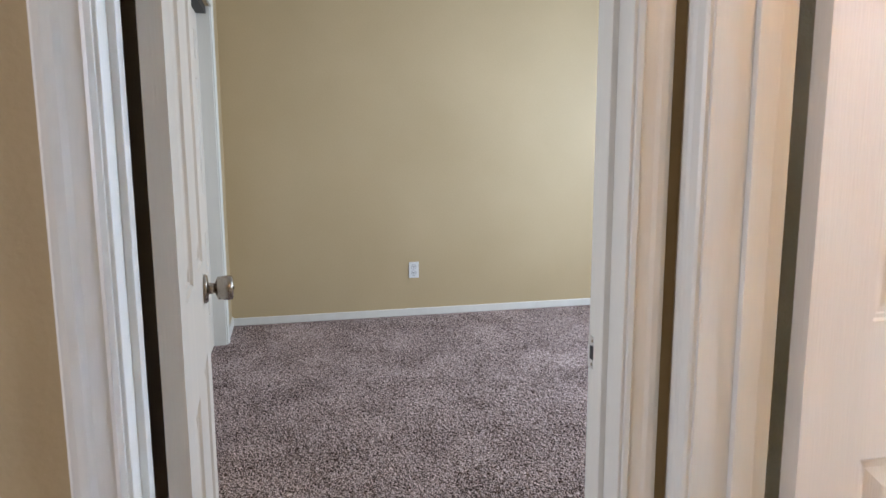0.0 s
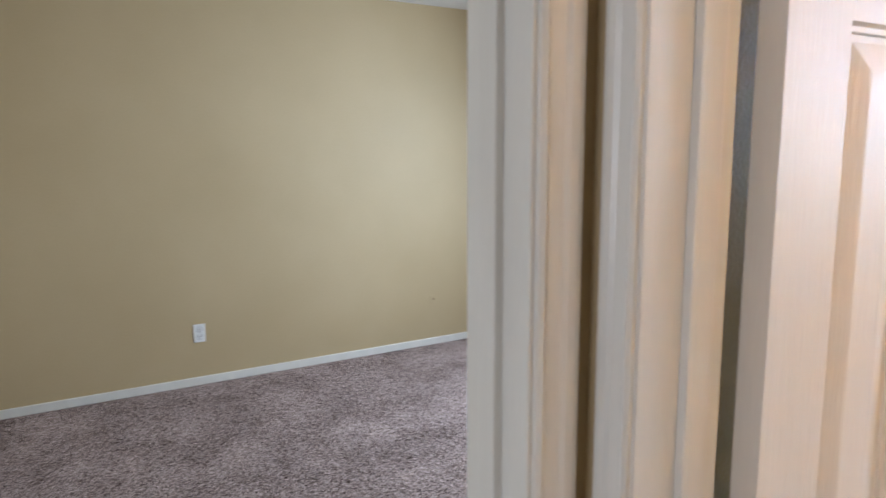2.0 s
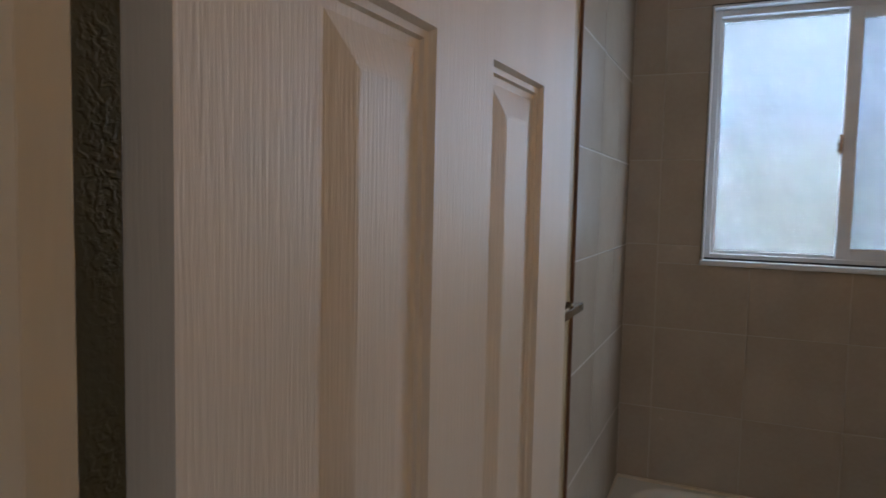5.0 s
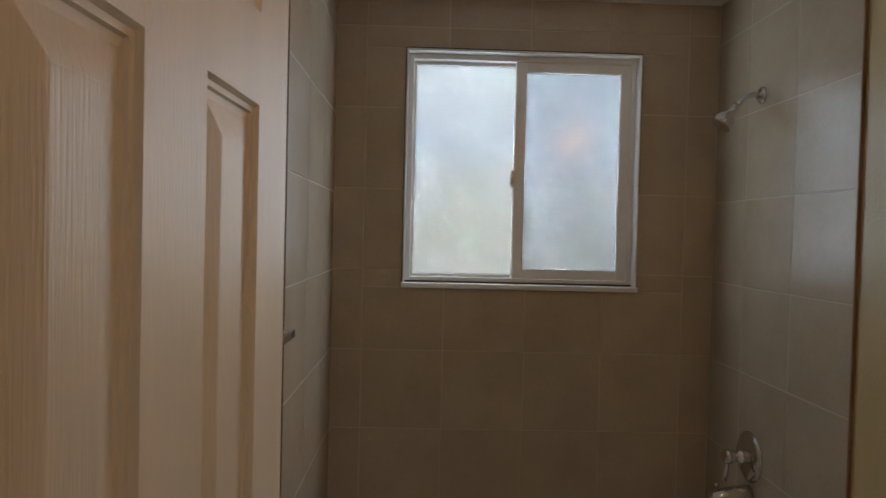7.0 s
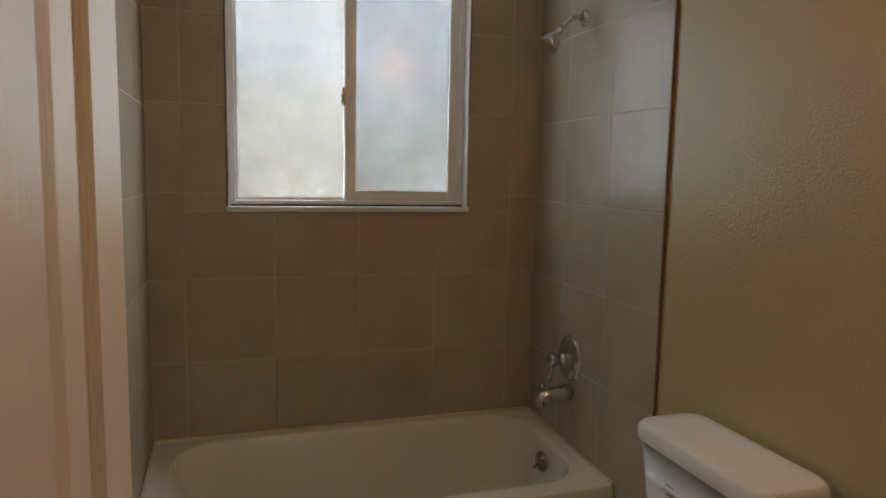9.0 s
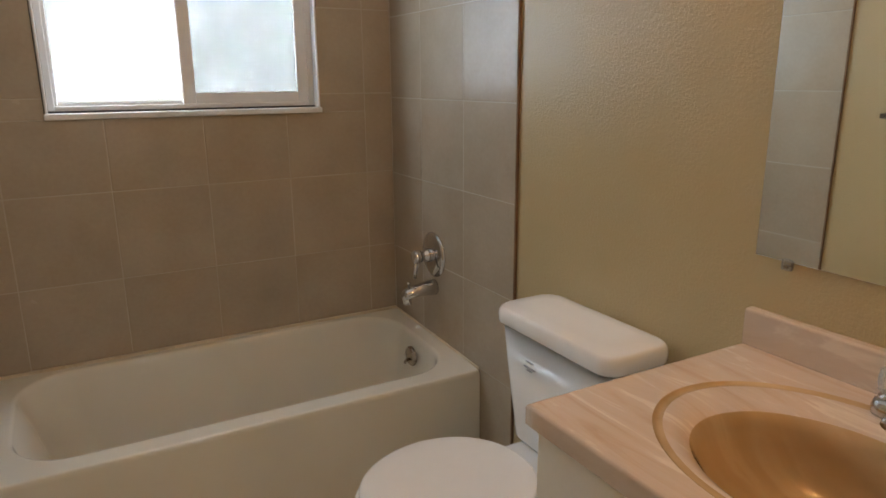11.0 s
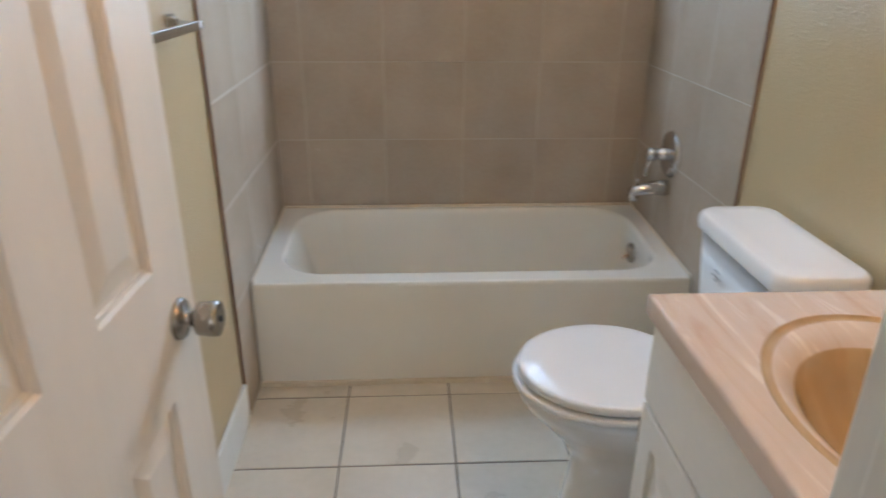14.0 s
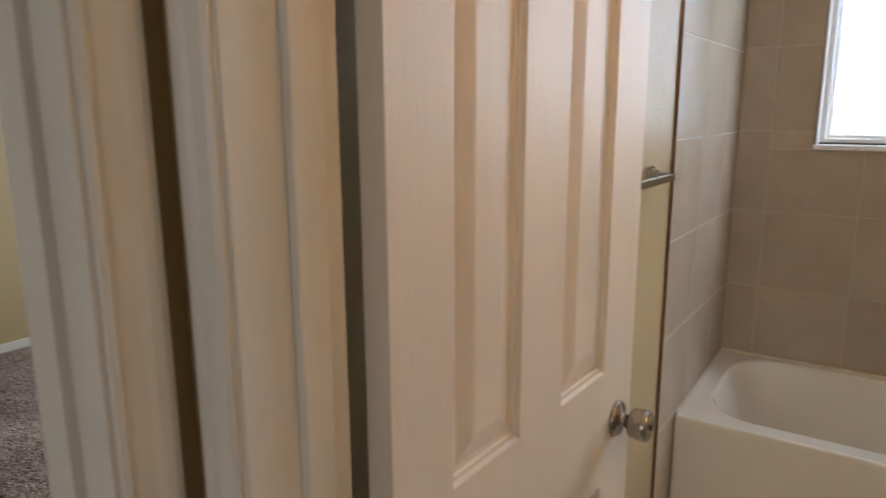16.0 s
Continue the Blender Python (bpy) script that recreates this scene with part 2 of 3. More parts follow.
def loft(rings, cap_start=True, cap_end=True, closed=True):
    bm = bmesh.new()
    rows = [[bm.verts.new(p) for p in r] for r in rings]
    n = len(rows[0])
    for a, b in zip(rows, rows[1:]):
        for i in range(n if closed else n - 1):
            j = (i + 1) % n
            bm.faces.new((a[i], a[j], b[j], b[i]))
    if cap_start:
        bm.faces.new(rows[0])
    if cap_end:
        bm.faces.new(rows[-1])
    return bm


def lathe(profile, m=Matrix(), n=28):
    """profile: (distance along the axis z, radius)."""
    rings = [[m @ Vector((r * math.cos(a), r * math.sin(a), h)) for a in (2 * math.pi * i / n for i in range(n))] for h, r in profile]
    return loft(rings)


def tube(points, radius, n=12, flat=1.0):
    pts = [Vector(p) for p in points]
    rings = []
    for i, p in enumerate(pts):
        d = (pts[min(i + 1, len(pts) - 1)] - pts[max(i - 1, 0)]).normalized()
        side = d.cross(Vector((0, 0, 1)))
        side = side.normalized() if side.length > 0.01 else Vector((0, 1, 0))
        up = side.cross(d)
        r = radius[i] if isinstance(radius, (list, tuple)) else radius
        rings.append([p + side * r * math.cos(a) + up * r * flat * math.sin(a) for a in (2 * math.pi * k / n for k in range(n))])
    return loft(rings)


def rounded(cx, cy, hx, hy, r, z, n=8):
    """A rounded rectangle's outline at height z."""
    out = []
    for sx, sy, a0 in ((1, 1, 0), (-1, 1, 90), (-1, -1, 180), (1, -1, 270)):
        for k in range(n + 1):
            a = radians(a0 + 90 * k / n)
            out.append((cx + sx * (hx - r) + r * math.cos(a), cy + sy * (hy - r) + r * math.sin(a), z))
    return out


AX = {"x": Matrix.Rotation(radians(90), 4, "Y"), "-x": Matrix.Rotation(radians(-90), 4, "Y"), "y": Matrix.Rotation(radians(-90), 4, "X"), "-y": Matrix.Rotation(radians(90), 4, "X"), "z": Matrix()}


def structure(name, bm, material, label):
    return tagged(part(name, bm, material), label, name.split("_")[0], kind="structure")


def boxes(*rows):
    bm = bmesh.new()
    for r in rows:
        add_box(bm, *r)
    return bm


# ---- plan ----
HX, BX = 0.03, -0.085          # hall and bedroom faces of the bedroom wall
HY, BY = 0.41, 0.53            # hall and bathroom faces of the bathroom's door wall
LX, RX = -0.008, 1.528         # plaster of the bathroom's side walls
WY = 3.008                     # plaster of the window wall
BD0, BD1 = -0.41, 0.322       # bedroom doorway
DD0, DD1 = 0.106, 0.798        # bathroom doorway
DH = 2.05
FX, CL, BR = -3.889, -0.60, 3.30   # bedroom's far wall, closet wall, window wall
CB, CH = 2.58, 2.44
W0, W1, WZ0, WZ1 = 0.277, 1.21, 1.298, 2.235   # bathroom window

structure("wall_hall_bedroom", boxes((BX, HX, -3.5, BD0 - 0.012, 0, 2.6), (BX, HX, BD1 + 0.012, HY, 0, 2.6), (BX, HX, BD0 - 0.012, BD1 + 0.012, DH + 0.002, 2.6)), M_wall, "tan painted wall with the bedroom doorway")
structure("wall_bath_left", boxes((BX, LX, HY, BR, 0, 2.6)), M_bath, "tan textured wall between bedroom and bathroom")
structure("wall_bath_door", boxes((LX, DD0 - 0.012, HY, BY, 0, 2.6), (DD1 + 0.012, 2.0, HY, BY, 0, 2.6), (DD0 - 0.012, DD1 + 0.012, HY, BY, DH + 0.002, 2.6)), M_bath, "tan painted wall with the bathroom doorway")
structure("wall_bath_right", boxes((RX, 1.64, BY, 3.14, 0, 2.6)), M_bath, "tan textured semi-gloss bathroom wall")
wall_window = structure("wall_bath_window", boxes((LX, W0, WY, 3.14, 0, 2.6), (W1, RX, WY, 3.14, 0, 2.6), (W0, W1, WY, 3.14, 0, WZ0), (W0, W1, WY, 3.14, WZ1, 2.6)), M_grout, "tiled outside wall with a sliding window")
structure("wall_bedroom_far", boxes((FX - 0.12, FX, CL - 0.8, BR + 0.12, 0, 2.7)), M_wall, "plain tan painted bedroom wall")
structure("wall_bedroom_window", boxes((FX, -2.75, BR, BR + 0.12, 0, 2.7), (-1.25, BX, BR, BR + 0.12, 0, 2.7), (-2.75, -1.25, BR, BR + 0.12, 0, 0.95), (-2.75, -1.25, BR, BR + 0.12, 2.15, 2.7)), M_wall, "tan bedroom wall with a window opening")
structure("wall_bedroom_closet", boxes((FX, -3.42, CL - 0.11, CL, 0, 2.7), (-1.75, BX, CL - 0.11, CL, 0, 2.7), (-3.42, -1.75, CL - 0.11, CL, 2.09, 2.7)), M_wall, "tan wall with the closet opening")
# assumed stub, added so that the gap beside the open door stays dark
structure("wall_bedroom_return", boxes((-0.93, BX, CL, -0.48, 0, 2.58)), M_wall, "short tan wall stub added to shade the gap behind the bedroom door")
structure("wall_closet_back", boxes((FX, BX, -1.4, -1.29, 0, 2.7)), M_wall, "plain wall at the back of the closet")
structure("wall_hall_right", boxes((2.0, 2.12, -3.5, BY, 0, 2.6)), M_wall, "tan painted hall wall")
# unseen end of the hall; its opening is added for the fill lamp
structure("wall_hall_end", boxes((HX, 0.7, -3.5, -3.38, 0, 2.6), (0.7, 2.0, -3.5, -3.38, 0, 0.85), (0.7, 2.0, -3.5, -3.38, 2.15, 2.6)), M_wall, "unseen tan hall wall with an added opening at the fill lamp")
structure("ceiling_bath", boxes((LX, RX, BY, WY, CH, CH + 0.05)), M_ceiling, "white textured bathroom ceiling")
structure("ceiling_hall", boxes((HX, 2.0, -3.4, HY, CH, CH + 0.05)), M_ceiling, "white textured hall ceiling")
structure("ceiling_bedroom", boxes((FX, BX, -1.29, BR, CB, CB + 0.05)), M_ceiling, "white textured bedroom ceiling")
bath_floor = structure("floor_bath", boxes((LX, RX, HY + 0.06, WY, -0.05, -0.003)), M_floor_grout, "cream ceramic tile floor with dark grout")


def carpet(name, x0, x1, y0, y1, step, label):
    nx, ny = int((x1 - x0) / step) + 1, int((y1 - y0) / step) + 1
    xs, ys = np.meshgrid(np.linspace(x0, x1, nx), np.linspace(y0, y1, ny), indexing="ij")
    rng = np.random.default_rng(4)
    zs = rng.normal(0, 0.0022, xs.shape) - 0.001
    jx, jy = rng.normal(0, step * 0.25, (2, *xs.shape))
    verts = np.stack([xs + jx, ys + jy, zs], -1).reshape(-1, 3)
    i = np.arange(nx * ny).reshape(nx, ny)
    faces = np.stack([i[:-1, :-1], i[1:, :-1], i[1:, 1:], i[:-1, 1:]], -1).reshape(-1, 4)
    me = bpy.data.meshes.new(name)
    me.from_pydata(verts.tolist(), [], faces.tolist())
    me.materials.append(M_carpet)
    return tagged(new(name, me), label, "floor", kind="structure")


carpet("floor_bedroom", FX, -0.03, -1.29, BR, 0.009, "brown and grey frieze carpet")
carpet("floor_hall", -0.03, 2.0, -3.38, HY + 0.06, 0.03, "brown frieze hall carpet")

# ---- trim ----


def casing_profile(w):
    """Outline across a casing: (along its width, proud of the wall)."""
    return [(0, 0), (0, 0.009), (0.1 * w, 0.013), (0.18 * w, 0.010), (0.5 * w, 0.0125), (0.62 * w, 0.016), (0.8 * w, 0.0165), (0.93 * w, 0.015), (w, 0.009), (w, 0)]


def casing(name, foot, along, out, width, height, label):
    """A moulded upright board: foot is the edge at the doorway."""
    a, o, f = Vector(along), Vector(out), Vector(foot)
    prof = casing_profile(width)
    rings = [[f + a * u + o * p + Vector((0, 0, z)) for u, p in prof] for z in (0, height)]
    return tagged(part(name, loft(rings), M_trim), label, "trim", kind="structure")


casing("trim_bedroom_right", (HX, BD1 + 0.006, 0), (0, 1, 0), (1, 0, 0), 0.058, DH + 0.06, "white moulded door casing")
casing("trim_bedroom_left", (HX, BD0 - 0.006, 0), (0, -1, 0), (1, 0, 0), 0.07, DH + 0.06, "white moulded door casing")
casing("trim_bath_left", (DD0 - 0.004, HY, 0), (-1, 0, 0), (0, -1, 0), 0.047, DH + 0.06, "white moulded door casing cut narrow in the corner")
casing("trim_bath_right", (DD1 + 0.006, HY, 0), (1, 0, 0), (0, -1, 0), 0.06, DH + 0.06, "white moulded door casing")
casing("trim_bath_inner_right", (DD1 + 0.006, BY, 0), (1, 0, 0), (0, 1, 0), 0.06, DH + 0.06, "white moulded door casing")
structure("trim_bath_head", box(DD0 - 0.05, DD1 + 0.066, HY - 0.016, HY, DH + 0.001, DH + 0.06, bevel=0.003), M_trim, "white door casing over the bathroom doorway")
structure("trim_bedroom_head", box(HX, HX + 0.016, BD0 - 0.08, BD1 + 0.064, DH + 0.001, DH + 0.06, bevel=0.003), M_trim, "white door casing over the bedroom doorway")


def jamb(name, rows, label):
    bm = bmesh.new()
    for r in rows:
        add_box(bm, *r, bevel=0.0018, segments=2)
    return tagged(part(name, bm, M_trim), label, "door frame", kind="structure")


T = 0.016
jamb("doorframe_bath_left", [(DD0 - T, DD0, HY - 0.003, BY + 0.014, 0, DH), (DD0 - 0.001, DD0 + 0.011, HY + 0.062, HY + 0.1, 0, DH)], "white door jamb with a stop")
jamb("doorframe_bath_right", [(DD1, DD1 + T, HY - 0.003, BY + 0.014, 0, DH), (DD1 - 0.011, DD1 + 0.001, HY + 0.062, HY + 0.1, 0, DH)], "white door jamb with a stop")
jamb("doorframe_bath_head", [(DD0, DD1, HY - 0.003, BY + 0.014, DH - T, DH)], "white door head jamb")
jamb("doorframe_bedroom_right", [(BX - 0.003, HX + 0.003, BD1, BD1 + T, 0, DH), (BX + 0.037, BX + 0.07, BD1 - 0.011, BD1 + 0.001, 0, DH)], "white door jamb with a stop and a strike plate")
jamb("doorframe_bedroom_left", [(BX - 0.003, HX + 0.003, BD0 - T, BD0, 0, DH), (BX + 0.037, BX + 0.07, BD0 - 0.001, BD0 + 0.011, 0, DH)], "white door jamb with a stop")
jamb("doorframe_bedroom_head", [(BX - 0.003, HX + 0.003, BD0, BD1, DH - T, DH)], "white door head jamb")


def baseboard(name, x0, x1, y0, y1, h):
    structure(name, box(x0, x1, y0, y1, 0, h, bevel=0.004), M_trim, "white painted baseboard")


baseboard("baseboard_bedroom_far", FX, FX + 0.012, CL, BR, 0.056)
baseboard("baseboard_bedroom_closet", FX + 0.012, -3.49, CL, CL + 0.012, 0.07)
baseboard("baseboard_bath_left", LX, LX + 0.013, BY, 2.1, 0.14)
baseboard("baseboard_hall", HX, HX + 0.012, -3.38, BD0 - 0.081, 0.07)

# closet
casing("trim_closet", (-3.42, CL, 0), (-1, 0, 0), (0, 1, 0), 0.07, 2.16, "white casing beside the closet doors")
structure("trim_closet_jamb", box(-3.42, -3.40, CL - 0.11, CL + 0.002, 0, 2.09, bevel=0.002), M_trim, "white closet jamb")
structure("trim_closet_head", box(-3.42, -1.75, CL, CL + 0.014, 2.09, 2.16, bevel=0.003), M_trim, "white casing over the closet")
track = thing("closet_track", pose(-2.58, CL - 0.06, 2.065), "dark metal sliding track over the closet doors", "track")
part("rail", box(-0.82, 0.82, -0.045, 0.04, -0.02, 0.025, bevel=0.003), M_dark, track)

# ---- doors ----


def door_leaf(width, us, zs, tall=2.03, t=0.035):
    """Slab and panels: u to the right from the hinge along x, the visible face at y = 0, the other at y = t."""
    def pan(bm, u0, u1, z0, z1, y, s):
        steps = ((0, 0), (0.004, 0.006), (0.010, 0.0065), (0.012, 0.010), (0.02, 0.0105), (0.05, 0.004), (0.054, 0.0035))
        rows = [[bm.verts.new((u, y + s * d, z)) for u, z in ((u0 + i, z0 + i), (u1 - i, z0 + i), (u1 - i, z1 - i), (u0 + i, z1 - i))] for i, d in steps]
        for a, b in zip(rows, rows[1:]):
            for i in range(4):
                bm.faces.new((a[i], a[(i + 1) % 4], b[(i + 1) % 4], b[i]))
        bm.faces.new(rows[-1])
    slab = bmesh.new()
    cols, rws = [0, *us, width], [0.008, *zs, tall]
    holes = []
    for y in (0, t):
        for i in range(len(cols) - 1):
            for j in range(len(rws) - 1):
                u0, u1, z0, z1 = cols[i], cols[i + 1], rws[j], rws[j + 1]
                if i % 2 and j % 2:
                    holes.append((u0, u1, z0, z1, y))
                else:
                    slab.faces.new([slab.verts.new((u, y, z)) for u, z in ((u0, z0), (u1, z0), (u1, z1), (u0, z1))])
    for a, b in (((0, rws[0]), (width, rws[0])), ((width, rws[0]), (width, tall)), ((width, tall), (0, tall)), ((0, tall), (0, rws[0]))):
        slab.faces.new([slab.verts.new((u, y, z)) for (u, z), y in ((a, 0), (b, 0), (b, t), (a, t))])
    bmesh.ops.remove_doubles(slab, verts=slab.verts, dist=1e-5)
    panels = []
    for u0, u1, z0, z1, y in holes:
        bm = bmesh.new()
        pan(bm, u0, u1, z0, z1, y, 1 if y == 0 else -1)
        panels.append(bm)
    return slab, panels


def knob_part(parent, u, z, y, way):
    axis = Matrix.Translation((u, y, z)) @ AX[way]
    k = part("knob", lathe([(0, 0.035), (0.004, 0.035), (0.009, 0.031), (0.011, 0.0135), (0.026, 0.013), (0.028, 0.021), (0.031, 0.0265), (0.034, 0.028), (0.037, 0.0268), (0.039, 0.028), (0.056, 0.0298), (0.064, 0.0288), (0.067, 0.023), (0.0675, 0.013), (0.066, 0.006)], axis), M_nickel, parent, "satin nickel door knob", smooth=True)
    part("keyhole", lathe([(0.0, 0.005), (0.0692, 0.005), (0.0694, 0.003)], axis, n=12), M_dark, k)


ZROWS = (0.23, 0.755, 0.98, 1.655, 1.765, 1.93)
bath_door = thing("door_bathroom", pose(0.146, 0.565, 0, 0, 0, 88.1), "white six-panel bathroom door standing open against the wall", "door")
slab, panels = door_leaf(0.715, (0.113, 0.278, 0.408, 0.580), ZROWS)
part("slab", slab, M_door, bath_door)
for bm in panels:
    part("panel", bm, M_door, bath_door)
knob_part(bath_door, 0.646, 0.868, 0, "-y")
for z in (0.25, 1.85):
    part("hinge", tube([(-0.004, 0.036, z - 0.045), (-0.004, 0.036, z + 0.045)], 0.006), M_nickel, bath_door, "small nickel hinge")

bed_door = thing("door_bedroom", pose(BX - 0.03, -0.357, 0, 0, 0, 183.3), "white six-panel bedroom door standing open", "door")
slab, panels = door_leaf(0.70, (0.11, 0.275, 0.405, 0.575), ZROWS)
flip = Matrix.Scale(-1, 4, (0, 1, 0))
for bm in (slab, *panels):
    bmesh.ops.transform(bm, matrix=Matrix.Translation((0, 0, 0)) @ flip, verts=bm.verts)
    bmesh.ops.translate(bm, vec=(0, 0.035, 0), verts=bm.verts)
part("slab", slab, M_door, bed_door)
for bm in panels:
    part("panel", bm, M_door, bed_door)
knob_part(bed_door, 0.57, 0.915, 0, "-y")

for x, y, w in ((-3.40, CL - 0.075, 0.84), (-2.58, CL - 0.03, 0.84)):
    cd = thing("closet_door", pose(x, y, 0), "white six-panel sliding closet door", "door", group="closet doors")
    slab, panels = door_leaf(w, (0.12, 0.36, 0.48, 0.72), ZROWS, tall=2.05, t=0.032)
    for bm in (slab, *panels):
        bmesh.ops.transform(bm, matrix=flip, verts=bm.verts)
    part("slab", slab, M_door, cd)
    for bm in panels:
        part("panel", bm, M_door, cd)
    part("finger_pull", lathe([(0, 0.024), (0.002, 0.024), (0.0025, 0.019)], Matrix.Translation((w - 0.06 if x < -3 else 0.06, 0.0, 0.97)) @ AX["y"]), M_dark, cd, "dark round finger pull")

strike = thing("strike_plate", pose(BX + 0.013, BD1, 0.89), "small steel strike plate on the bedroom jamb", "strike plate")
part("plate", box(-0.016, 0.016, -0.0015, 0.0004, -0.029, 0.029, bevel=0.0005), M_chrome, strike)
part("latch_hole", box(-0.007, 0.007, -0.002, 0.0, -0.012, 0.012), M_dark, strike)
for z in (-0.021, 0.021):
    part("screw", lathe([(0, 0.0035), (0.0022, 0.0025)], Matrix.Translation((0, 0, z)) @ AX["-y"], n=10), M_nickel, strike)

# ---- bedroom outlets ----
outlet = thing("wall_outlet", pose(FX, 0.716, 0.348), "white duplex electrical outlet on the tan wall", "outlet")
part("cover_plate", box(0, 0.006, -0.037, 0.037, -0.06, 0.06, bevel=0.002), M_plate, outlet)
for z in (-0.024, 0.024):
    part("socket_gap", lathe([(0, 0.0195), (0.0066, 0.0195)], Matrix.Translation((0, 0, z)) @ AX["x"], n=20), M_grey_ink, outlet)
    face = part("socket", lathe([(0, 0.017), (0.0075, 0.017), (0.008, 0.016)], Matrix.Translation((0, 0, z)) @ AX["x"], n=20), M_plate, outlet)
    for y in (-0.007, 0.007):
        part("slot", box(0.0078, 0.0086, y - 0.0022, y + 0.0022, z - 0.001, z + 0.008), M_dark, face)
    part("ground_hole", box(0.0078, 0.0086, -0.0025, 0.0025, z - 0.011, z - 0.006), M_dark, face)
jack = thing("cable_jack", pose(FX, 2.48, 0.367), "small tan cable jack plate on the wall", "wall jack")
part("cover_plate", box(0, 0.004, -0.03, 0.03, -0.03, 0.03, bevel=0.0015), M_wall, jack)
part("connector", lathe([(0, 0.008), (0.012, 0.008), (0.012, 0.004)], Matrix.Translation((0.003, 0, 0)) @ AX["x"], n=12), M_brass, jack)

# ---- bathroom window ----
win = thing("window_1", pose(0, 0, 0), "white vinyl sliding window with frosted glass", "window", kind="structure")


def frame_part(name, x0, x1, z0, z1, y0, y1, w, parent, label=""):
    bm = bmesh.new()
    for r in ((x0, x0 + w, y0, y1, z0, z1), (x1 - w, x1, y0, y1, z0, z1), (x0 + w, x1 - w, y0, y1, z0, z0 + w), (x0 + w, x1 - w, y0, y1, z1 - w, z1)):
        add_box(bm, *r, bevel=0.002)
    return part(name, bm, M_vinyl, parent, label)


frame_part("window_frame", W0 + 0.006, W1 - 0.006, WZ0 + 0.012, WZ1 - 0.008, 3.04, 3.115, 0.022, win)
left_sash = frame_part("fixed_sash", 0.302, 0.735, WZ0 + 0.032, WZ1 - 0.03, 3.075, 3.1, 0.014, win)
right_sash = frame_part("sliding_sash", 0.715, 1.185, WZ0 + 0.028, WZ1 - 0.026, 3.045, 3.072, 0.045, win)
pane = part("pane", box(0.31, 0.73, 3.086, 3.09, WZ0 + 0.042, WZ1 - 0.04), M_frost, left_sash, "frosted glass pane")
pane.visible_shadow = False
pane = part("pane", box(0.757, 1.143, 3.056, 3.06, WZ0 + 0.07, WZ1 - 0.068), M_frost_dimmed, right_sash, "frosted glass pane")
pane.visible_shadow = False
latch = part("latch", box(0.705, 0.717, 3.036, 3.05, 1.7, 1.77, bevel=0.003), M_nickel, win, "small grey window latch")
bm = tube([(0.708, 3.036, 1.70), (0.702, 3.026, 1.715), (0.702, 3.024, 1.735), (0.706, 3.03, 1.75)], 0.005, 8)
part("latch_lever", bm, M_nickel, win, smooth=True)
# solid dark strip in place of the shaded track gap above the sill
part("sash_track_shade", box(W0 + 0.008, W1 - 0.008, 3.03, 3.0402, WZ0 + 0.0125, WZ0 + 0.019), M_dark, win, "dark strip as the shade in the track gap under the window frame")
# white liner of the reveal, and the sill
bm = bmesh.new()
for r in ((W0 - 0.001, W0 + 0.006, 2.994, 3.116, WZ0 + 0.001, WZ1), (W1 - 0.006, W1 + 0.001, 2.994, 3.116, WZ0 + 0.001, WZ1), (W0, W1, 2.996, 3.116, WZ1 - 0.007, WZ1 + 0.001)):
    add_box(bm, *r, bevel=0.0015)
part("reveal_liner", bm, M_vinyl, win)
part("window_sill", box(W0 - 0.006, W1 + 0.006, 2.984, 3.116, WZ0 - 0.008, WZ0 + 0.012, bevel=0.003), M_vinyl, win)
# near-black strips draw the shadow line between tile and liner
bm = boxes((W0 - 0.0045, W0 - 0.0015, 2.997, 3.004, WZ0 + 0.014, WZ1 + 0.004), (W1 + 0.0015, W1 + 0.004, 2.997, 3.004, 1.68, WZ1 + 0.004), (W0 - 0.001, W1 + 0.001, 2.997, 3.004, WZ1 + 0.0015, WZ1 + 0.005))
part("reveal_shadow_line", bm, M_dark, win, "dark strip as the shadow line round the window liner")
structure("backdrop_outdoors", boxes((0.08, 1.41, 3.19, 3.2, 1.08, 2.46)), M_out, "bright overcast sky over pale ground outside")

# ---- bathtub ----
TF, TR = 2.295, 0.405
tub = thing("bathtub", pose(0, 0, 0), "white enamelled bathtub set in a tiled alcove", "bathtub")
cx, cy, hx, hy = 0.76, (TF + 2.999) / 2, 0.759, (2.999 - TF) / 2
rings = [rounded(cx, cy, hx, hy, 0.006, z) for z in (0.0, 0.06)]
rings += [rounded(cx, cy + 0.0, hx, hy, 0.008, TR - 0.02), rounded(cx, cy, hx - 0.002, hy - 0.002, 0.012, TR - 0.007), rounded(cx, cy, hx - 0.008, hy - 0.008, 0.015, TR)]
icx, icy, ihx, ihy = 0.765, 2.661, 0.692, 0.3
rings += [rounded(icx, icy, ihx + 0.004, ihy + 0.004, 0.17, TR), rounded(icx, icy, ihx, ihy, 0.17, TR - 0.0005), rounded(icx, icy, ihx - 0.005, ihy - 0.005, 0.168, TR - 0.003), rounded(icx, icy, ihx - 0.009, ihy - 0.009, 0.165, TR - 0.010), rounded(icx, icy, ihx - 0.012, ihy - 0.012, 0.163, TR - 0.022),
          rounded(icx + 0.01, icy, ihx - 0.035, ihy - 0.03, 0.14, TR - 0.12), rounded(icx + 0.02, icy, ihx - 0.07, ihy - 0.05, 0.13, TR - 0.26), rounded(icx + 0.03, icy, ihx - 0.11, ihy - 0.075, 0.12, TR - 0.31), rounded(icx + 0.03, icy, ihx - 0.16, ihy - 0.12, 0.1, TR - 0.325)]
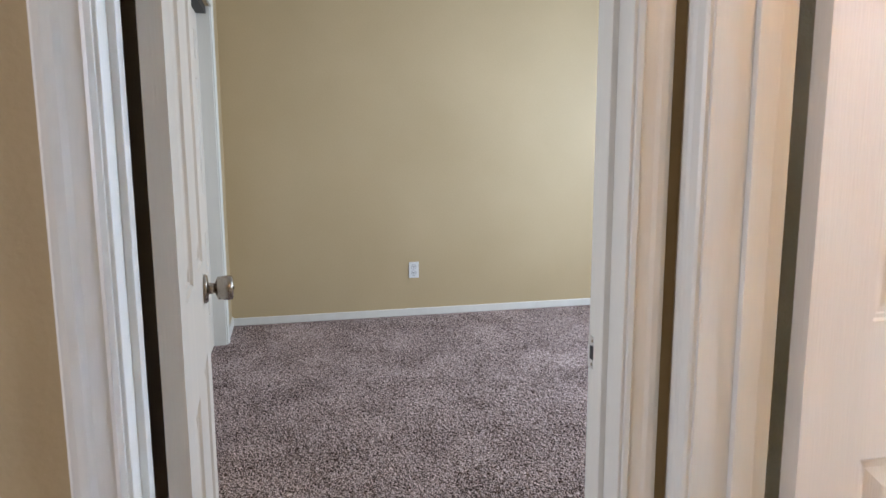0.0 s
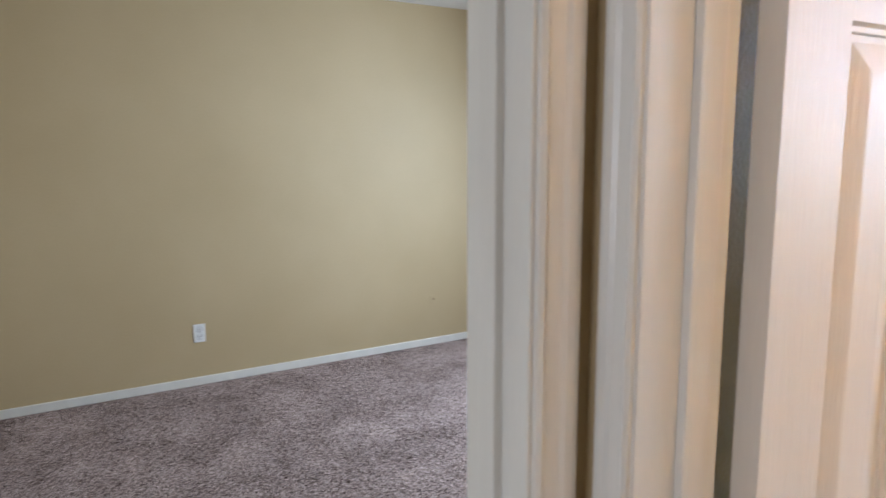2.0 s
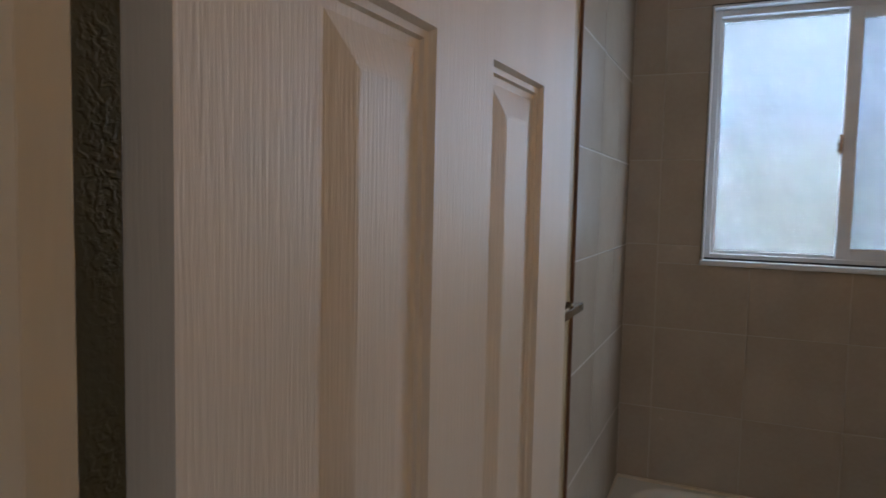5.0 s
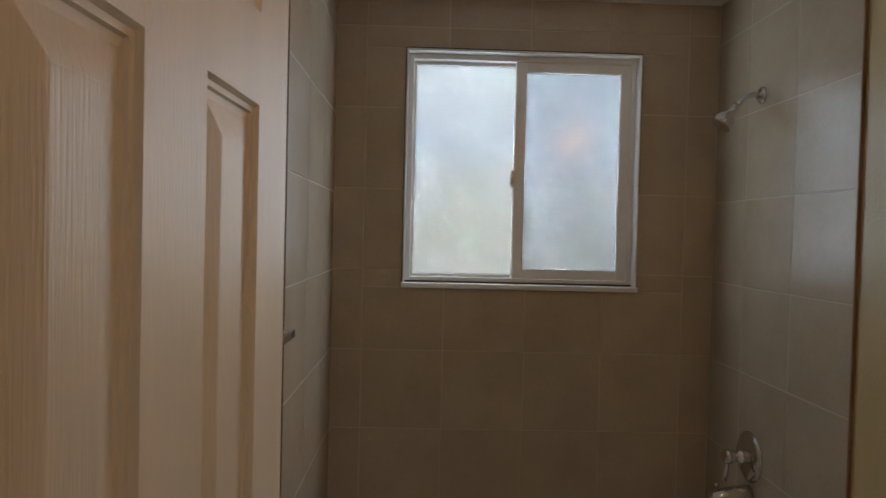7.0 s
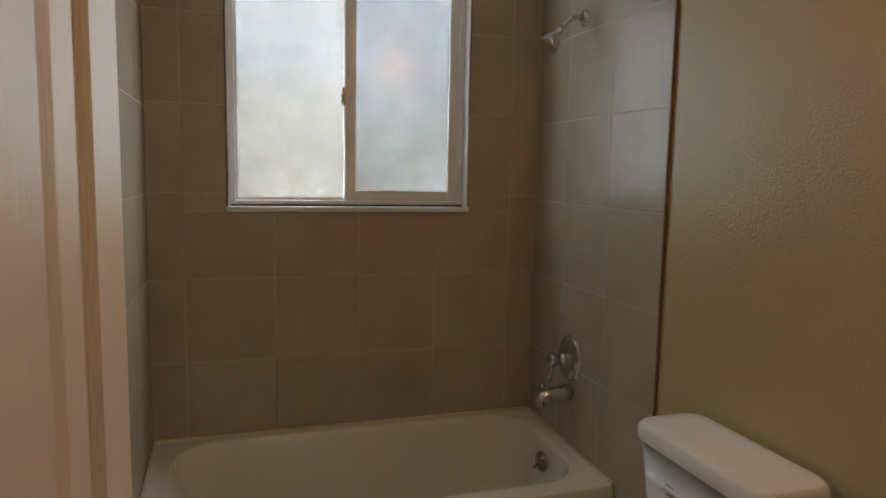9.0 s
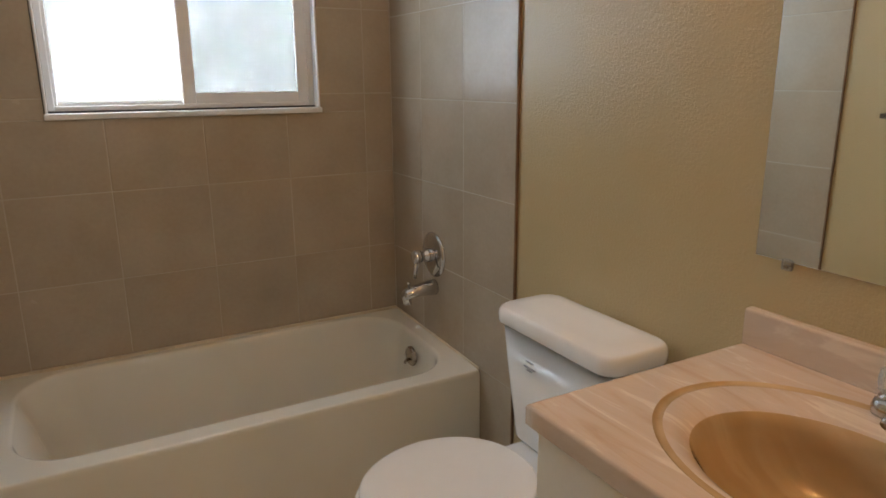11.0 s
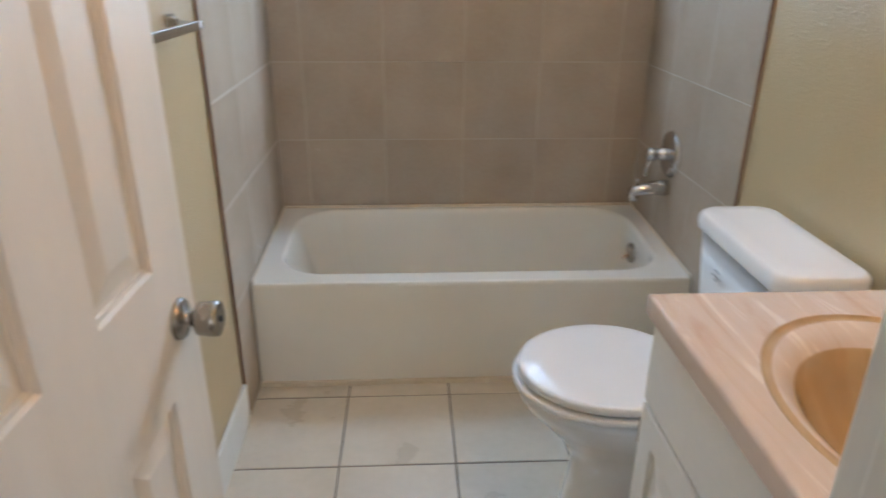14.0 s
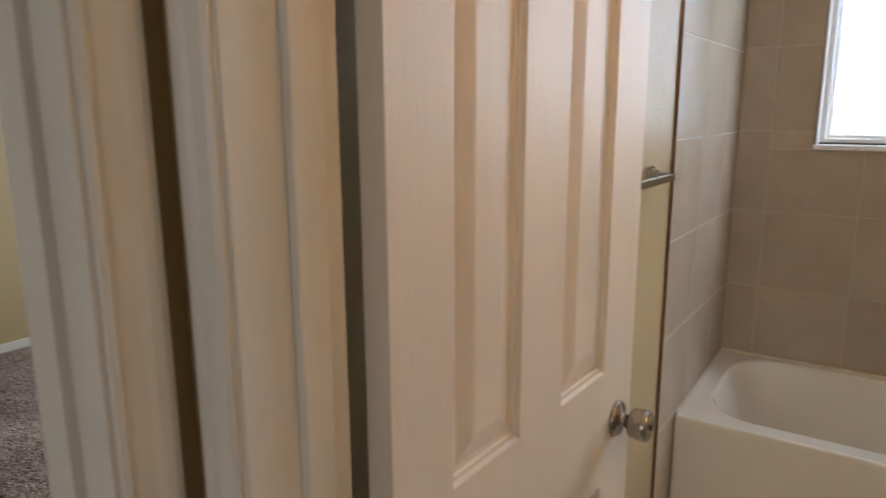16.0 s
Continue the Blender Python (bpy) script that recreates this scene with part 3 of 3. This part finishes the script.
def to_wall(bm):
    """The rim rises a little towards the wall."""
    for v in bm.verts:
        if v.co.z > TR - 0.13:
            v.co.z += 0.026 * (v.co.y - TF) / 0.7
    return bm


part("tub_body", to_wall(loft(rings, cap_start=False)), M_enamel, tub, smooth=True, crisp=True)
# darker nickel colour imitates the dark hall reflected in this chrome
ov = part("overflow_plate", lathe([(0, 0.04), (0.008, 0.04), (0.015, 0.034), (0.018, 0.012)], Matrix.Translation((1.427, 2.66, 0.342)) @ AX["-x"]), M_nickel, tub, "chrome overflow plate", smooth=True)
part("trip_lever", tube([(1.422, 2.66, 0.335), (1.397, 2.655, 0.33), (1.387, 2.65, 0.323)], 0.006), M_nickel, ov, smooth=True)
part("tub_drain", lathe([(0, 0.03), (0.004, 0.03), (0.005, 0.02), (0.002, 0.014)], Matrix.Translation((1.22, 2.66, 0.08))), M_chrome, tub, smooth=True)
for nm, r in (("back", (0.004, 1.516, 2.984, 3.0, TR - 0.004, TR + 0.008)), ("left", (0.0, 0.009, TF + 0.01, 2.988, TR - 0.004, TR + 0.005)), ("right", (1.511, 1.52, TF + 0.01, 2.988, TR - 0.004, TR + 0.005)), ("foot", (0.0, 1.515, TF - 0.012, TF + 0.001, -0.002, 0.018))):
    structure("trim_caulk_" + nm, to_wall(box(*r, bevel=0.003)), M_caulk, "aged cream caulk along the bathtub")

# ---- shower and tub fittings ----
sh = thing("shower", pose(1.52, 2.64, 2.012), "chrome shower head on a bent arm", "shower head")
part("flange", lathe([(0, 0.03), (0.004, 0.03), (0.012, 0.02), (0.014, 0.011)], AX["-x"]), M_chrome, sh, smooth=True)
part("arm", tube([(0, 0, 0), (-0.03, 0, 0.002), (-0.055, 0, -0.006), (-0.08, 0, -0.028), (-0.098, 0, -0.048)], 0.0105), M_chrome, sh, smooth=True)
aim = Matrix.Translation((-0.095, 0, -0.044)) @ Matrix.Rotation(radians(218), 4, "Y")
part("spray_head", lathe([(-0.012, 0.012), (0.0, 0.014), (0.012, 0.018), (0.016, 0.013), (0.024, 0.015), (0.05, 0.034), (0.066, 0.039), (0.078, 0.039), (0.081, 0.034), (0.079, 0.02)], aim), M_chrome, sh, smooth=True)
va = thing("shower_valve", pose(1.52, 2.64, 0.752), "chrome tub valve with a lever handle", "faucet")
part("escutcheon", lathe([(0, 0.088), (0.004, 0.088), (0.012, 0.075), (0.018, 0.04), (0.02, 0.03)], AX["-x"], n=40), M_chrome, va, smooth=True)
part("handle_hub", lathe([(0.01, 0.027), (0.04, 0.026), (0.045, 0.02), (0.06, 0.019), (0.064, 0.026), (0.085, 0.026), (0.092, 0.02)], AX["-x"]), M_chrome, va, smooth=True)
part("lever", tube([(-0.075, 0, -0.01), (-0.082, 0, -0.05), (-0.086, 0, -0.085)], [0.011, 0.009, 0.007]), M_chrome, va, smooth=True)
sp = thing("tub_spout", pose(1.52, 2.635, 0.622), "chrome tub spout with a diverter knob", "faucet")
part("spout_body", loft([[(x, r * math.cos(a), dz + k * r * math.sin(a)) for a in (2 * math.pi * i / 20 for i in range(20))] for x, r, dz, k in ((0, 0.031, 0, 1), (-0.02, 0.031, 0, 1), (-0.06, 0.028, 0.0, 0.95), (-0.1, 0.025, -0.005, 0.9), (-0.128, 0.023, -0.012, 0.95), (-0.14, 0.02, -0.018, 0.9))]), M_chrome, sp, smooth=True)
part("outlet_lip", lathe([(0, 0.017), (0.03, 0.017), (0.031, 0.012)], Matrix.Translation((-0.122, 0, -0.05))), M_chrome, sp, smooth=True)
part("diverter", lathe([(0, 0.004), (0.02, 0.004), (0.021, 0.008), (0.027, 0.008), (0.029, 0.004)], Matrix.Translation((-0.115, 0, 0.008)), n=14), M_chrome, sp, smooth=True)

# ---- towel bar ----
tb = thing("towel_bar", pose(LX, 1.6, 1.267), "brushed steel towel bar on the tan wall", "towel bar")
for y in (-0.29, 0.29):
    post = part("post", loft([[(x, y + s * math.cos(a), s * math.sin(a)) for a in (radians(45 + 90 * i) for i in range(4))] for x, s in ((0, 0.034), (0.005, 0.034), (0.011, 0.026), (0.025, 0.015), (0.05, 0.011), (0.077, 0.0105))]), M_chrome, tb)
part("bar", box(0.062, 0.075, -0.305, 0.305, -0.010, 0.010, bevel=0.002), M_chrome, tb)

# ---- toilet ----
toilet = thing("toilet", pose(0, 1.66, 0), "white two-piece toilet with a closed lid", "toilet")


def egg(x0, x1, half, z, n=40, blunt=0.55):
    """An outline pointing towards -x; its widest place lies nearer the hinge."""
    xm = x0 + (x1 - x0) * blunt
    out = []
    for k in range(n):
        a = 2 * math.pi * k / n
        c, s = math.cos(a), math.sin(a)
        out.append((xm + (c ** 0.6 * (x1 - xm) if c > 0 else c * (xm - x0)), half * math.copysign(abs(s) ** (0.8 if c > 0 else 0.95), s), z))
    return out


bowl = [egg(0.95, 1.36, 0.115, 0.0), egg(0.945, 1.36, 0.118, 0.03), egg(0.96, 1.36, 0.108, 0.1), egg(0.965, 1.37, 0.105, 0.18), egg(0.93, 1.36, 0.13, 0.24), egg(0.87, 1.34, 0.165, 0.3), egg(0.825, 1.32, 0.183, 0.345), egg(0.812, 1.31, 0.188, 0.37), egg(0.812, 1.31, 0.188, 0.385), egg(0.82, 1.3, 0.18, 0.39)]
bowl = [[(x, y * 1.06, z * 1.085) for x, y, z in ring] for ring in bowl]
part("bowl", loft(bowl), M_porcelain, toilet, smooth=True)
deck = part("deck", box(1.16, 1.5, -0.15, 0.15, 0.27, 0.426, bevel=0.025, segments=4), M_porcelain, toilet, smooth=True)
for y, w in ((0.075, 0.05), (0.03, 0.03), (0.06, 0.025)):
    part("print", box(1.255 + w * 0.3, 1.259 + w * 0.3, y - w / 2, y + w / 2, 0.426, 0.4266), M_grey_ink, deck)
def seat_ring(x0, x1, half, z):
    """Egg towards -x, with a straighter edge at the hinges."""
    return [(x, y * (1 - 0.32 * max(0, (x - 1.05) / 0.2) ** 1.5), z) for x, y, z in egg(x0, x1, half, z, n=56)]


part("seat", loft([seat_ring(0.806, 1.244, 0.2, 0.428), seat_ring(0.797, 1.248, 0.207, 0.433), seat_ring(0.797, 1.248, 0.207, 0.443), seat_ring(0.803, 1.245, 0.203, 0.448)]), M_seat, toilet, smooth=True, crisp=True)
part("lid", loft([seat_ring(0.818, 1.24, 0.193, 0.453), seat_ring(0.81, 1.244, 0.199, 0.457), seat_ring(0.81, 1.244, 0.199, 0.470), seat_ring(0.813, 1.242, 0.197, 0.475), seat_ring(0.822, 1.236, 0.19, 0.4785), seat_ring(0.86, 1.21, 0.16, 0.481), seat_ring(0.92, 1.16, 0.1, 0.4825)]), M_seat, toilet, smooth=True, crisp=True)
for y in (-0.075, 0.075):
    part("lid_hinge", box(1.215, 1.255, y - 0.02, y + 0.02, 0.415, 0.458, bevel=0.007, segments=3), M_seat, toilet, smooth=True)
tank_rings = [rounded(1.415, 0, 0.075, 0.165, 0.04, 0.42), rounded(1.414, 0, 0.085, 0.18, 0.045, 0.44), rounded(1.412, 0, 0.092, 0.2, 0.04, 0.6), rounded(1.41, 0, 0.097, 0.22, 0.04, 0.762)]
tank = part("tank", loft(tank_rings), M_porcelain, toilet, smooth=True, crisp=True)
lid_rings = [rounded(1.406, 0, 0.1, 0.226, 0.045, 0.762), rounded(1.405, 0, 0.106, 0.233, 0.05, 0.769), rounded(1.405, 0, 0.107, 0.234, 0.05, 0.79), rounded(1.405, 0, 0.105, 0.232, 0.05, 0.801), rounded(1.405, 0, 0.101, 0.228, 0.05, 0.808), rounded(1.405, 0, 0.094, 0.221, 0.048, 0.812), rounded(1.405, 0, 0.06, 0.18, 0.04, 0.815)]
part("tank_lid", loft(lid_rings), M_porcelain, toilet, smooth=True, crisp=True)
for z, w in ((0.688, 0.03), (0.672, 0.05), (0.664, 0.022)):
    part("tank_print", box(1.313, 1.3165, 0.075 - w / 2, 0.075 + w / 2, z, z + 0.0025), M_grey_ink, tank)

# ---- vanity ----
VX, VY0, VY1, VZ = 0.985, 0.548, 1.245, 0.875
van = thing("vanity_cabinet", pose(0, 0, 0), "white vanity cabinet with raised-panel doors under the sink", "cabinet")
part("cabinet_body", boxes((VX, 1.525, VY1 - 0.018, VY1, 0.0, VZ - 0.042), (VX, 1.525, VY0, VY0 + 0.018, 0.0, VZ - 0.042), (VX, VX + 0.02, VY0 + 0.018, VY1 - 0.018, 0.66, VZ - 0.042), (VX + 0.05, VX + 0.07, VY0 + 0.018, VY1 - 0.018, 0, 0.1), (VX, 1.525, VY0 + 0.018, VY1 - 0.018, 0.1, 0.118)), M_cabinet, van)
part("false_drawer", box(VX - 0.019, VX - 0.001, VY0 + 0.006, VY1 - 0.004, 0.672, VZ - 0.044, bevel=0.003), M_cabinet, van)
for y0, y1 in ((VY0 + 0.006, 0.893), (0.897, VY1 - 0.004)):
    bm = bmesh.new()
    z0, z1 = 0.112, 0.664
    rows = []
    for i, d in ((0, 0.0), (0, -0.016), (0.003, -0.019), (0.062, -0.019), (0.066, -0.012), (0.074, -0.0115), (0.105, -0.017), (0.108, -0.017)):
        rows.append([(VX - 0.001 + d, y, z) for y, z in ((y0 + i, z0 + i), (y1 - i, z0 + i), (y1 - i, z1 - i), (y0 + i, z1 - i))])
    bm.free()
    dr = part("cabinet_door", loft(rows), M_cabinet, van)
    part("door_hinge", box(VX - 0.02, VX - 0.004, (y0 - 0.002 if y0 < 0.7 else y1 - 0.0005), (y0 + 0.0005 if y0 < 0.7 else y1 + 0.002), 0.57, 0.62), M_brass, dr)

top = thing("sink_countertop", pose(0, 0, 0), "beige veined cultured-marble counter with an amber oval basin", "countertop")
CX0, CX1, CY0, CY1 = 0.955, 1.526, 0.535, 1.262
SX, SY = 1.235, 0.9
angles = sorted({2 * math.pi * k / 64 for k in range(64)} | {math.atan2(y - SY, x - SX) % (2 * math.pi) for x in (CX0, CX1) for y in (CY0, CY1)})


def on_rect(a, inset=0.0):
    c, s = math.cos(a), math.sin(a)
    tx = ((CX1 - inset if c > 0 else CX0 + inset) - SX) / c if abs(c) > 1e-9 else 1e9
    ty = ((CY1 - inset if s > 0 else CY0 + inset) - SY) / s if abs(s) > 1e-9 else 1e9
    k = min(tx, ty)
    return SX + c * k, SY + s * k


def oval(rx, ry, z, sx=0.0, sy=0.0):
    return [(SX + sx + rx * math.cos(a), SY + sy + ry * math.sin(a), z) for a in angles]


def rect_ring(z, inset=0.0):
    return [(*on_rect(a, inset), z) for a in angles]


rings = [oval(0.2, 0.25, VZ - 0.042), rect_ring(VZ - 0.042, 0.004), rect_ring(VZ - 0.038, 0), rect_ring(VZ - 0.007, 0), rect_ring(VZ - 0.002, 0.002), rect_ring(VZ, 0.007),
         oval(0.222, 0.272, VZ)]
part("counter_slab", loft(rings, cap_start=False, cap_end=False), M_marble, top, smooth=True, crisp=True)
part("groove", loft([oval(0.222, 0.272, VZ), oval(0.219, 0.269, VZ - 0.003), oval(0.213, 0.262, VZ - 0.005), oval(0.207, 0.255, VZ - 0.002)], cap_start=False, cap_end=False), M_bowl, top, "amber oval groove", smooth=True)
part("basin_rim", loft([oval(0.207, 0.255, VZ - 0.002), oval(0.2, 0.247, VZ - 0.0018, -0.003, -0.002), oval(0.188, 0.232, VZ - 0.004, -0.009, -0.005), oval(0.172, 0.214, VZ - 0.0095, -0.017, -0.009), oval(0.163, 0.204, VZ - 0.015, -0.022, -0.011)], cap_start=False, cap_end=False), M_marble, top, smooth=True)
rings = [oval(0.163, 0.204, VZ - 0.015, -0.022, -0.011), oval(0.157, 0.197, VZ - 0.022, -0.024, -0.012), oval(0.152, 0.19, VZ - 0.034, -0.024, -0.013), oval(0.143, 0.176, VZ - 0.062, -0.018, -0.015), oval(0.13, 0.156, VZ - 0.092, -0.006, -0.02), oval(0.102, 0.12, VZ - 0.118, 0.012, -0.028), oval(0.066, 0.072, VZ - 0.132, 0.028, -0.038), oval(0.028, 0.028, VZ - 0.137, 0.037, -0.047)]
part("basin", loft(rings, cap_start=False), M_bowl, top, "amber-stained oval basin", smooth=True)
part("backsplash", box(1.5, 1.527, CY0, CY1 - 0.003, VZ - 0.002, VZ + 0.078, bevel=0.006, segments=3), M_marble, top, smooth=False)
dc = Matrix.Translation((SX + 0.037, SY - 0.047, VZ - 0.138))
dr = part("drain_ring", lathe([(0, 0.03), (0.003, 0.031), (0.005, 0.028), (0.003, 0.02)], dc), M_brass, top, "worn metal drain", smooth=True)
part("stopper", lathe([(0, 0.018), (0.006, 0.019), (0.009, 0.015), (0.0095, 0.006)], dc), M_brass, dr, smooth=True)

FXC, FYC = 1.445, 0.885
fa = thing("sink_faucet", pose(FXC, FYC, VZ), "chrome two-handle sink faucet with clear knobs", "faucet")
part("base_plate", loft([rounded(0, 0, 0.026, 0.075, 0.024, 0.0), rounded(0, 0, 0.027, 0.077, 0.025, 0.012), rounded(0, 0, 0.024, 0.073, 0.022, 0.024), rounded(0, 0, 0.014, 0.06, 0.012, 0.03)]), M_chrome, fa, smooth=True)
part("spout", loft([[(x, w * math.cos(a), z + h * math.sin(a)) for a in (2 * math.pi * i / 16 for i in range(16))] for x, w, z, h in ((0.02, 0.022, 0.025, 0.014), (-0.02, 0.022, 0.032, 0.014), (-0.06, 0.018, 0.038, 0.011), (-0.095, 0.014, 0.036, 0.01), (-0.108, 0.01, 0.033, 0.008))]), M_chrome, fa, smooth=True)
for y in (-0.052, 0.052):
    st = part("handle_stem", lathe([(0.02, 0.018), (0.03, 0.019), (0.034, 0.014), (0.04, 0.009)], Matrix.Translation((0.004, y, 0))), M_chrome, fa, smooth=True)
    flutes = [[(0.004 + r * (1 + 0.07 * math.cos(8 * a)) * math.cos(a), y + r * (1 + 0.07 * math.cos(8 * a)) * math.sin(a), z) for a in (2 * math.pi * i / 48 for i in range(48))] for z, r in ((0.037, 0.016), (0.042, 0.021), (0.062, 0.0225), (0.072, 0.021), (0.076, 0.016))]
    kn = part("clear_knob", loft(flutes), M_clear, fa, "clear acrylic knob")
    part("knob_cap", lathe([(0.074, 0.009), (0.0785, 0.009), (0.0795, 0.006)], Matrix.Translation((0.004, y, 0)), n=16), M_brass, kn)
part("lift_rod", lathe([(0.02, 0.0025), (0.06, 0.0025), (0.061, 0.006), (0.068, 0.0075), (0.071, 0.004)], Matrix.Translation((0.022, 0.0, 0)), n=12), M_chrome, fa, smooth=True)

mir = thing("wall_mirror", pose(RX, 1.262, 0, 0, 0, -0.95), "frameless wall mirror held by clear clips", "mirror")
part("glass", box(-0.006, -0.001, -0.70, 0.0, 1.062, 1.98, bevel=0.0012), M_mirror, mir)
for y in (-0.072, -0.56):
    cl = part("clip", box(-0.011, 0, y - 0.011, y + 0.011, 1.045, 1.068, bevel=0.003), M_clear, mir, "clear plastic clip")
    part("clip_screw", lathe([(0, 0.004), (0.0125, 0.004), (0.013, 0.002)], Matrix.Translation((0, y, 1.053)) @ AX["-x"], n=10), M_nickel, cl)

bar = thing("vanity_light", pose(1.526, 0.85, 2.2), "chrome light bar with four lit globe bulbs over the mirror", "light fixture")
part("back_plate", box(-0.03, 0, -0.3, 0.3, -0.05, 0.05, bevel=0.006), M_chrome, bar)
for y in (-0.225, -0.075, 0.075, 0.225):
    part("lamp_holder", lathe([(0, 0.025), (0.03, 0.022)], Matrix.Translation((-0.03, y, 0)) @ AX["-x"]), M_chrome, bar, smooth=True)
    globe = [(0.045 - 0.04 * math.cos(a), max(0.04 * math.sin(a), 0.001)) for a in (math.pi * k / 12 for k in range(13))]
    part("globe_bulb", lathe(globe, Matrix.Translation((-0.058, y, 0)) @ AX["-x"], n=20), M_bulb, bar, "lit warm globe bulb", smooth=True)

# ---- tiles ----
meshes = {}


def piece_mesh(w, h, t, material, bevel=0.0012):
    key = (round(w, 4), round(h, 4), t, material.name)
    if key not in meshes:
        bm = bmesh.new()
        rows = [[(sx * (w / 2 - i), sy * (h / 2 - i), z) for sx, sy in ((-1, -1), (1, -1), (1, 1), (-1, 1))] for i, z in ((0, 0), (0, t - bevel), (bevel, t))]
        bm.free()
        bm = loft(rows)
        bmesh.ops.recalc_face_normals(bm, faces=bm.faces)
        me = bpy.data.meshes.new("tile")
        bm.to_mesh(me)
        bm.free()
        me.materials.append(material)
        meshes[key] = me
    return meshes[key]


def lay(parent, a0, a1, b0, b1, put, material, t, gap=0.003, rng=random.Random(5)):
    w, h = a1 - a0 - gap, b1 - b0 - gap
    if w < 0.006 or h < 0.006:
        return
    ob = new("tile", piece_mesh(w, h, t, material))
    ob.matrix_basis = put((a0 + a1) / 2, (b0 + b1) / 2, rng.uniform(-0.0005, 0.0005))
    ob.parent = parent


def cells(cuts_a, cuts_b):
    for a0, a1 in zip(cuts_a, cuts_a[1:]):
        for b0, b1 in zip(cuts_b, cuts_b[1:]):
            yield a0, a1, b0, b1


bm = bmesh.new()
for q in ((0, W0, 0.4, CH), (W1, 1.52, 0.4, CH), (W0, W1, 0.4, WZ0 - 0.008), (W0, W1, WZ1, CH)):
    add_box(bm, q[0], q[1], WY - 0.0072, WY - 0.0005, q[2], q[3])
part("grout", bm, M_grout, wall_window)
ZC = [0.412, 0.725, 1.04, 1.36, 1.68, 2.0, 2.32, CH]
back = lambda a, b, d: Matrix.Translation((a, WY + d, b)) @ Matrix.Rotation(radians(90), 4, "X")
for a0, a1, b0, b1 in cells([0.0, 0.12, 0.444, 0.768, 1.077, 1.4, 1.52], ZC):
    ia0, ia1, ib0, ib1 = max(a0, W0), min(a1, W1), max(b0, WZ0 - 0.008), min(b1, WZ1)
    if ia0 < ia1 and ib0 < ib1:
        for r in ((a0, a1, b0, ib0), (a0, a1, ib1, b1), (a0, ia0, ib0, ib1), (ia1, a1, ib0, ib1)):
            if r[1] - r[0] > 0.004 and r[3] - r[2] > 0.004:
                lay(wall_window, *r, back, M_tile, 0.008)
    else:
        lay(wall_window, a0, a1, b0, b1, back, M_tile, 0.008)
TY = 2.105
ROWS = {"left": [0.0, 0.41, 0.725, 1.042, 1.354, 1.664, 1.975, 2.285, CH], "right": [0.0, 0.405, 0.715, 1.031, 1.341, 1.654, 1.965, 2.28, CH]}
for name, wx, turn in (("left", LX, 90), ("right", RX, -90)):
    s = 1 if name == "left" else -1
    bed = structure("wall_tiled_" + name, boxes((min(wx, wx + s * 0.0072), max(wx, wx + s * 0.0072), TY, WY - 0.001, 0.0, CH)), M_grout, "beige ceramic tile wall beside the bathtub")
    put = lambda a, b, d: Matrix.Translation((wx + d, a, b)) @ Matrix.Rotation(radians(turn), 4, "Y") @ Matrix.Rotation(radians(90), 4, "Z")
    for a0, a1, b0, b1 in cells([TY, 2.42, 2.735, 3.0], ROWS[name]):
        lay(bed, a0, a1, b0, b1, put, M_tile, 0.008)
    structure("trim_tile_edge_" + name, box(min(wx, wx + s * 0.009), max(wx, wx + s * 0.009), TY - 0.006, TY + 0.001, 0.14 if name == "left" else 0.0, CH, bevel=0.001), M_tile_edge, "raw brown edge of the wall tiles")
flat = lambda a, b, d: Matrix.Translation((a, b, -0.008 + d))
for a0, a1, b0, b1 in cells([LX, 0.318, 0.672, 1.026, 1.38, RX], [HY + 0.06, 0.47 + 0.06, 0.80, 1.155, 1.507, 1.858, 2.215, 2.4]):
    lay(bath_floor, a0, a1, b0, b1, flat, M_floor_tile, 0.008, gap=0.006)
